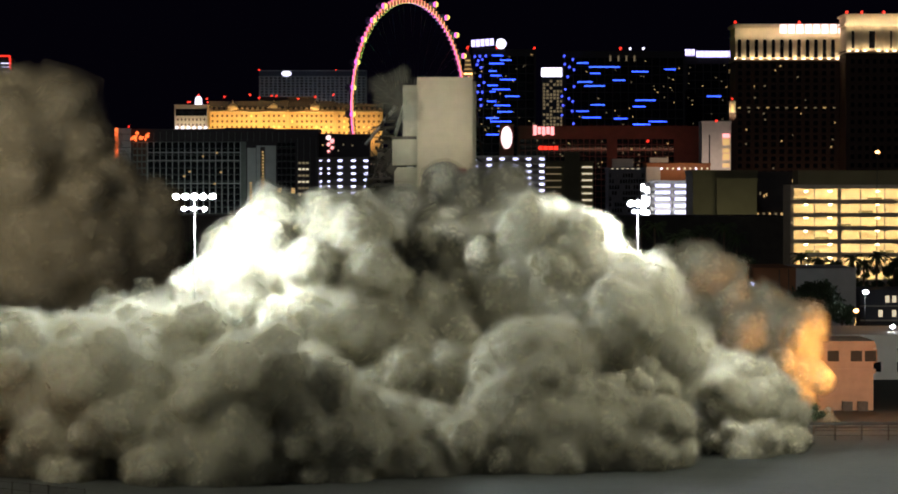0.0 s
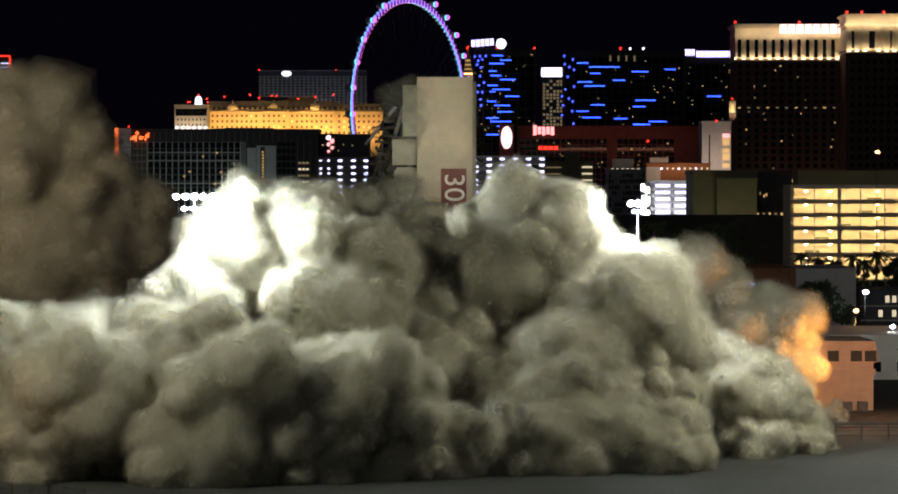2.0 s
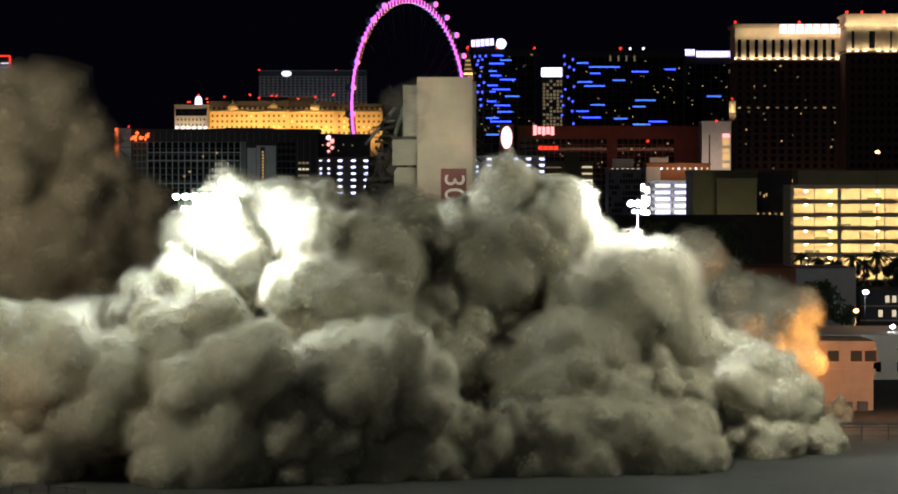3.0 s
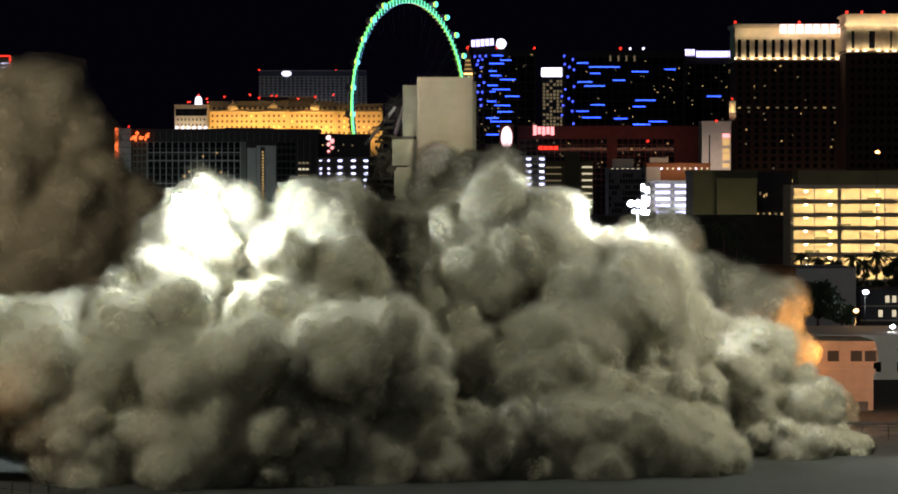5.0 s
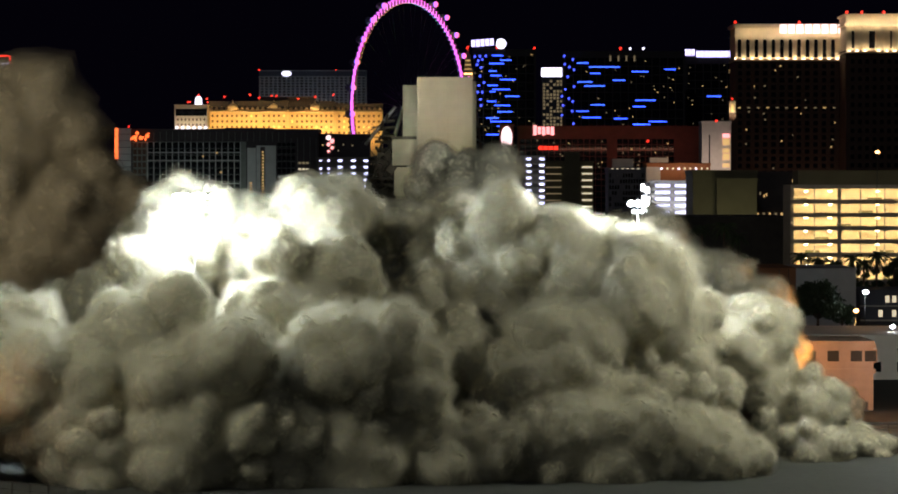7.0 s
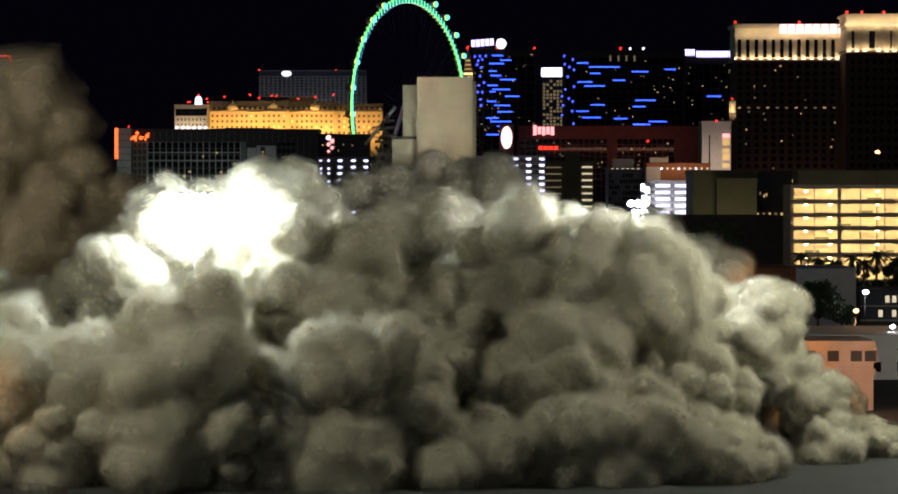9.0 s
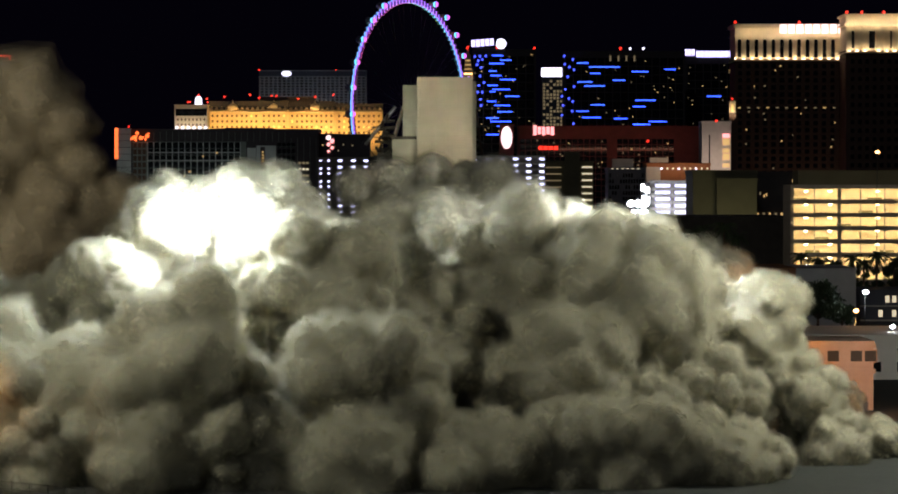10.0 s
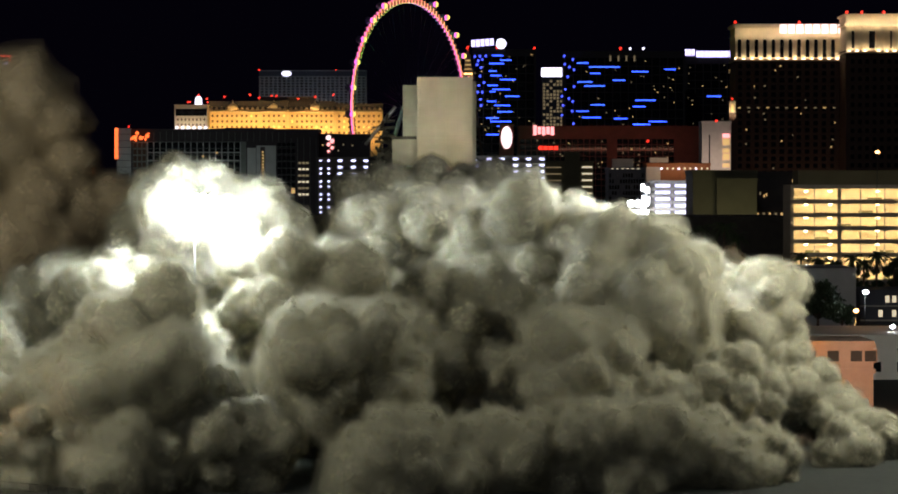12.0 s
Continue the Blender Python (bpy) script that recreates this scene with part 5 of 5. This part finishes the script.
mass(dust_bank, 5.2, (-7.5, 316.0, 1.6), (-7.4, 312.0, 1.6), (-8.5, 308.0, 1.7), (-9.5, 303.0, 1.9), (-4.8, 297.0, 1.9), small=(0.4, 0.75), meshes=SOFT)
mass(dust_bank, 4.8, (-28.2, 306.0, 2.5), (-26.9, 304.0, 2.4), (-26.0, 301.0, 2.3), (-28.6, 298.0, 2.6), (-31.7, 295.0, 2.3), small=(0.4, 0.75), meshes=SOFT)
# crest: clumps along the top
for i in range(64):
    x0 = -57.48 + i * 97.33 / 63 + rnd.uniform(-0.6, 0.6)
    r = rnd.uniform(2.4, 4.6) * (0.7 if x0 > 24 else 1.0)
    puff(dust_bank, r, crest_path(x0, r, 345 + rnd.uniform(-3, 4), rnd.uniform(0.8, 1.2)), rnd.uniform(-1, 1), rnd, SMALL)
for i in range(14):
    x0 = -19.01 + i * 40.02 / 13
    puff(dust_bank, 6.2, bank_path(x0, 334 + i % 3 * 2, 5.5 + i % 4 * 2.2, 6.2), rnd.uniform(-1, 1), rnd, BIG)
# the inside of the bank, behind the billows
for i in range(60):
    x0 = -59.45 + (i + rnd.random()) * 98.65 / 60
    q = (i * 0.618) % 1.0
    r = rnd.uniform(4.0, 6.0)
    puff(dust_bank, r, crest_path(x0, r, 351 + rnd.uniform(-3, 3), 1.05 + 3.2 * q), rnd.uniform(-1, 1), rnd, SMALL)


def drift(a, b):
    def go(t):
        s = t / 12.0
        return tuple(p + (q - p) * s for p, q in zip(a, b))
    return go


# dark plume far behind at the west side
plume = thing("dark_dust_plume", (0, 0, 0), "tall brownish dust plume in the shade", "dust cloud")
mass(plume, 8.7, (-78.9, 560.0, 39.9), (-79.8, 560.0, 40.5), (-80.4, 560.0, 41.0), (-82.7, 560.0, 42.1), (-84.0, 560.0, 42.1), count=6, small=(0.6, 0.95), meshes=SOFT)
mass(plume, 6.9, (-72.7, 562.0, 37.3), (-72.6, 562.0, 38.4), (-73.7, 562.0, 39.4), (-76.5, 562.0, 40.5), (-78.4, 562.0, 41.6), count=6, small=(0.6, 0.95), meshes=SOFT)
mass(plume, 9.1, (-76.7, 556.0, 27.7), (-78.2, 556.0, 27.7), (-79.9, 556.0, 28.2), (-82.1, 556.0, 28.2), (-84.0, 556.0, 28.7), count=6, small=(0.6, 0.95), meshes=SOFT)
mass(plume, 7.7, (-68.0, 558.0, 28.7), (-68.9, 558.0, 29.3), (-71.1, 558.0, 29.3), (-73.9, 558.0, 29.8), (-76.3, 558.0, 30.9), count=6, small=(0.6, 0.95), meshes=SOFT)
mass(plume, 7.4, (-61.2, 564.0, 23.3), (-62.6, 564.0, 23.9), (-65.4, 564.0, 24.9), (-67.1, 564.0, 25.5), (-68.5, 564.0, 26.0), count=6, small=(0.6, 0.95), meshes=SOFT)
mass(plume, 10.1, (-77.8, 556.0, 16.0), (-79.3, 556.0, 16.0), (-82.0, 556.0, 16.5), (-84.2, 556.0, 17.1), (-86.1, 556.0, 17.1), count=6, small=(0.6, 0.95), meshes=SOFT)
mass(plume, 7.8, (-66.6, 560.0, 16.4), (-68.1, 560.0, 16.4), (-70.8, 560.0, 17.0), (-73.1, 560.0, 18.0), (-74.9, 560.0, 18.0), count=6, small=(0.6, 0.95), meshes=SOFT)
mass(plume, 5.6, (-59.2, 566.0, 19.0), (-60.7, 566.0, 19.0), (-63.5, 566.0, 20.1), (-65.2, 566.0, 21.2), (-66.5, 566.0, 21.7), count=6, small=(0.6, 0.95), meshes=SOFT)
mass(plume, 5.1, (-82.4, 566.0, 46.0), (-83.4, 566.0, 46.0), (-79.1, 566.0, 46.0), (-79.2, 566.0, 46.0), (-79.5, 566.0, 46.5), count=6, small=(0.6, 0.95), meshes=SOFT)
mass(plume, 12.0, (-90.1, 560.0, 33.0), (-90.5, 560.0, 33.0), (-91.1, 560.0, 33.0), (-93.4, 560.0, 33.0), (-94.2, 560.0, 33.0), count=6, small=(0.6, 0.95), meshes=SOFT)
mass(plume, 12.0, (-77.3, 560.0, 1.0), (-77.7, 560.0, 1.0), (-79.4, 560.0, 1.0), (-81.6, 560.0, 1.0), (-83.5, 560.0, 1.0), count=6, small=(0.6, 0.95), meshes=SOFT)
mass(plume, 10.1, (-62.3, 560.0, 5.2), (-63.8, 560.0, 5.2), (-65.5, 560.0, 5.2), (-67.7, 560.0, 5.2), (-69.6, 560.0, 5.2), count=6, small=(0.6, 0.95), meshes=SOFT)

# orange-lit cloud behind the east end
east = thing("rear_dust_cloud", (0, 0, 0), "dust cloud behind, lit orange by sodium lamps", "dust cloud")
mass(east, 4.6, (30.0, 388.0, 17.3), (29.3, 388.0, 18.8), (24.9, 388.0, 21.7), (24.1, 388.0, 21.0), (23.4, 388.0, 19.5), count=7, small=(0.45, 0.8), meshes=SOFT)
mass(east, 4.2, (34.3, 390.0, 17.2), (33.2, 390.0, 17.2), (30.9, 390.0, 18.0), (34.6, 390.0, 18.0), (33.2, 390.0, 18.0), count=7, small=(0.45, 0.8), meshes=SOFT)
mass(east, 5.2, (37.4, 388.0, 12.1), (37.4, 388.0, 12.1), (36.7, 388.0, 13.6), (35.2, 388.0, 14.3), (34.5, 388.0, 14.3), count=7, small=(0.45, 0.8), meshes=SOFT)
mass(east, 4.9, (43.1, 386.0, 11.1), (42.4, 386.0, 12.9), (39.4, 386.0, 14.4), (37.2, 386.0, 12.9), (36.5, 386.0, 12.2), count=7, small=(0.45, 0.8), meshes=SOFT)
mass(east, 3.8, (44.7, 384.0, 6.4), (43.6, 384.0, 8.6), (42.2, 384.0, 10.1), (40.0, 384.0, 10.1), (38.5, 384.0, 10.1), count=7, small=(0.45, 0.8), meshes=SOFT)
mass(east, 3.1, (44.0, 384.0, 2.4), (44.0, 384.0, 4.2), (42.9, 384.0, 6.4), (40.7, 384.0, 7.2), (39.2, 384.0, 7.2), count=7, small=(0.45, 0.8), meshes=SOFT)
mass(east, 5.6, (37.6, 390.0, 5.3), (36.9, 390.0, 6.1), (36.9, 390.0, 6.8), (36.1, 390.0, 6.8), (35.4, 390.0, 6.8), count=7, small=(0.45, 0.8), meshes=SOFT)
mass(east, 5.6, (30.9, 390.0, 11.3), (30.2, 390.0, 12.0), (29.4, 390.0, 12.8), (28.7, 390.0, 12.8), (28.0, 390.0, 12.8), count=7, small=(0.45, 0.8), meshes=SOFT)
mass(east, 1.8, (48.0, 384.0, -0.3), (49.6, 384.0, 1.2), (50.8, 384.0, 1.9), (51.3, 384.0, 2.8), (50.2, 384.0, 3.1), count=7, small=(0.45, 0.8), meshes=SOFT)

for i in range(7):
    x0 = -47.20 + (i * 0.618 % 1.0) * 9.15
    lobe(plume, rnd.uniform(1.6, 2.6), drift((x0, 400, 2 + i * 2.4), (x0 - 5, 400, 2 + i * 2.3)), rnd.uniform(-1, 1), rnd, 9)

# dust round the foot of the ruined tower
skirt = thing("tower_dust_cloud", (0, 0, 0), "dust rising before the ruined tower", "dust cloud")
SKIRT_T = [0, 1.5, 2.5, 5.5, 7, 9.5, 12]
SKIRT_W = [30.0, 31.8, 30.4, 27.6, 27.4, 33.4, 32.8]
SKIRT_E = [33.0, 25.5, 25.5, 36.0, 35.5, 34.0, 33.4]


def skirt_path(x0, y0, tops, drop):
    def go(t):
        return x0 - 0.15 * t, y0, max(0.5, float(np.interp(t, SKIRT_T, tops)) - drop)
    return go


for i in range(64):
    q = ((i * 0.618) % 1.0) ** 1.5
    r = rnd.uniform(2.0, 3.6)
    west = i % 3 == 0
    x0 = (-12.50 + rnd.random() * 7.5) if west else (-4.5 + rnd.random() * 13.0)
    puff(skirt, r, skirt_path(x0, 402 + rnd.uniform(-6, 6), SKIRT_W if west else SKIRT_E, r * 0.8 + q * 34), rnd.uniform(-1, 1), rnd, SOFT)

# thin smoke over the broken floors
smoke = thing("thin_smoke", (0, 0, 0), "thin grey smoke drifting off the ruined tower", "smoke")
for i in range(9):
    x0 = -7.2 + rnd.uniform(-3.2, 2.4)
    z0 = 39.8 + i * 0.8
    puff(smoke, rnd.uniform(1.4, 3.0), drift((x0, 425 + rnd.uniform(-3, 3), z0), (x0 + 6, 446, z0 - 7)), rnd.uniform(-1, 1), rnd, WISPS)


def move_dust():
    for ob, path, spin, (a, b), steps in MOVING:
        rows = []
        for t in steps:
            x, y, z = path(t)
            rows.append((t, pose(x, y, z, a + 2 * spin * t, 1.6 * spin * t, b)))
        walk(ob, rows)
    for kids in LOBES:
        for ob, d, near, grow, a in kids:
            walk(ob, [(t, Matrix.Translation(d * (near + grow * t / 12)) @ pose(0, 0, 0, a + t, 2 * t, a)) for t in (0, 6, 12)])



def motions():
    move_dust()
    turn_wheel_lamps()


motions()
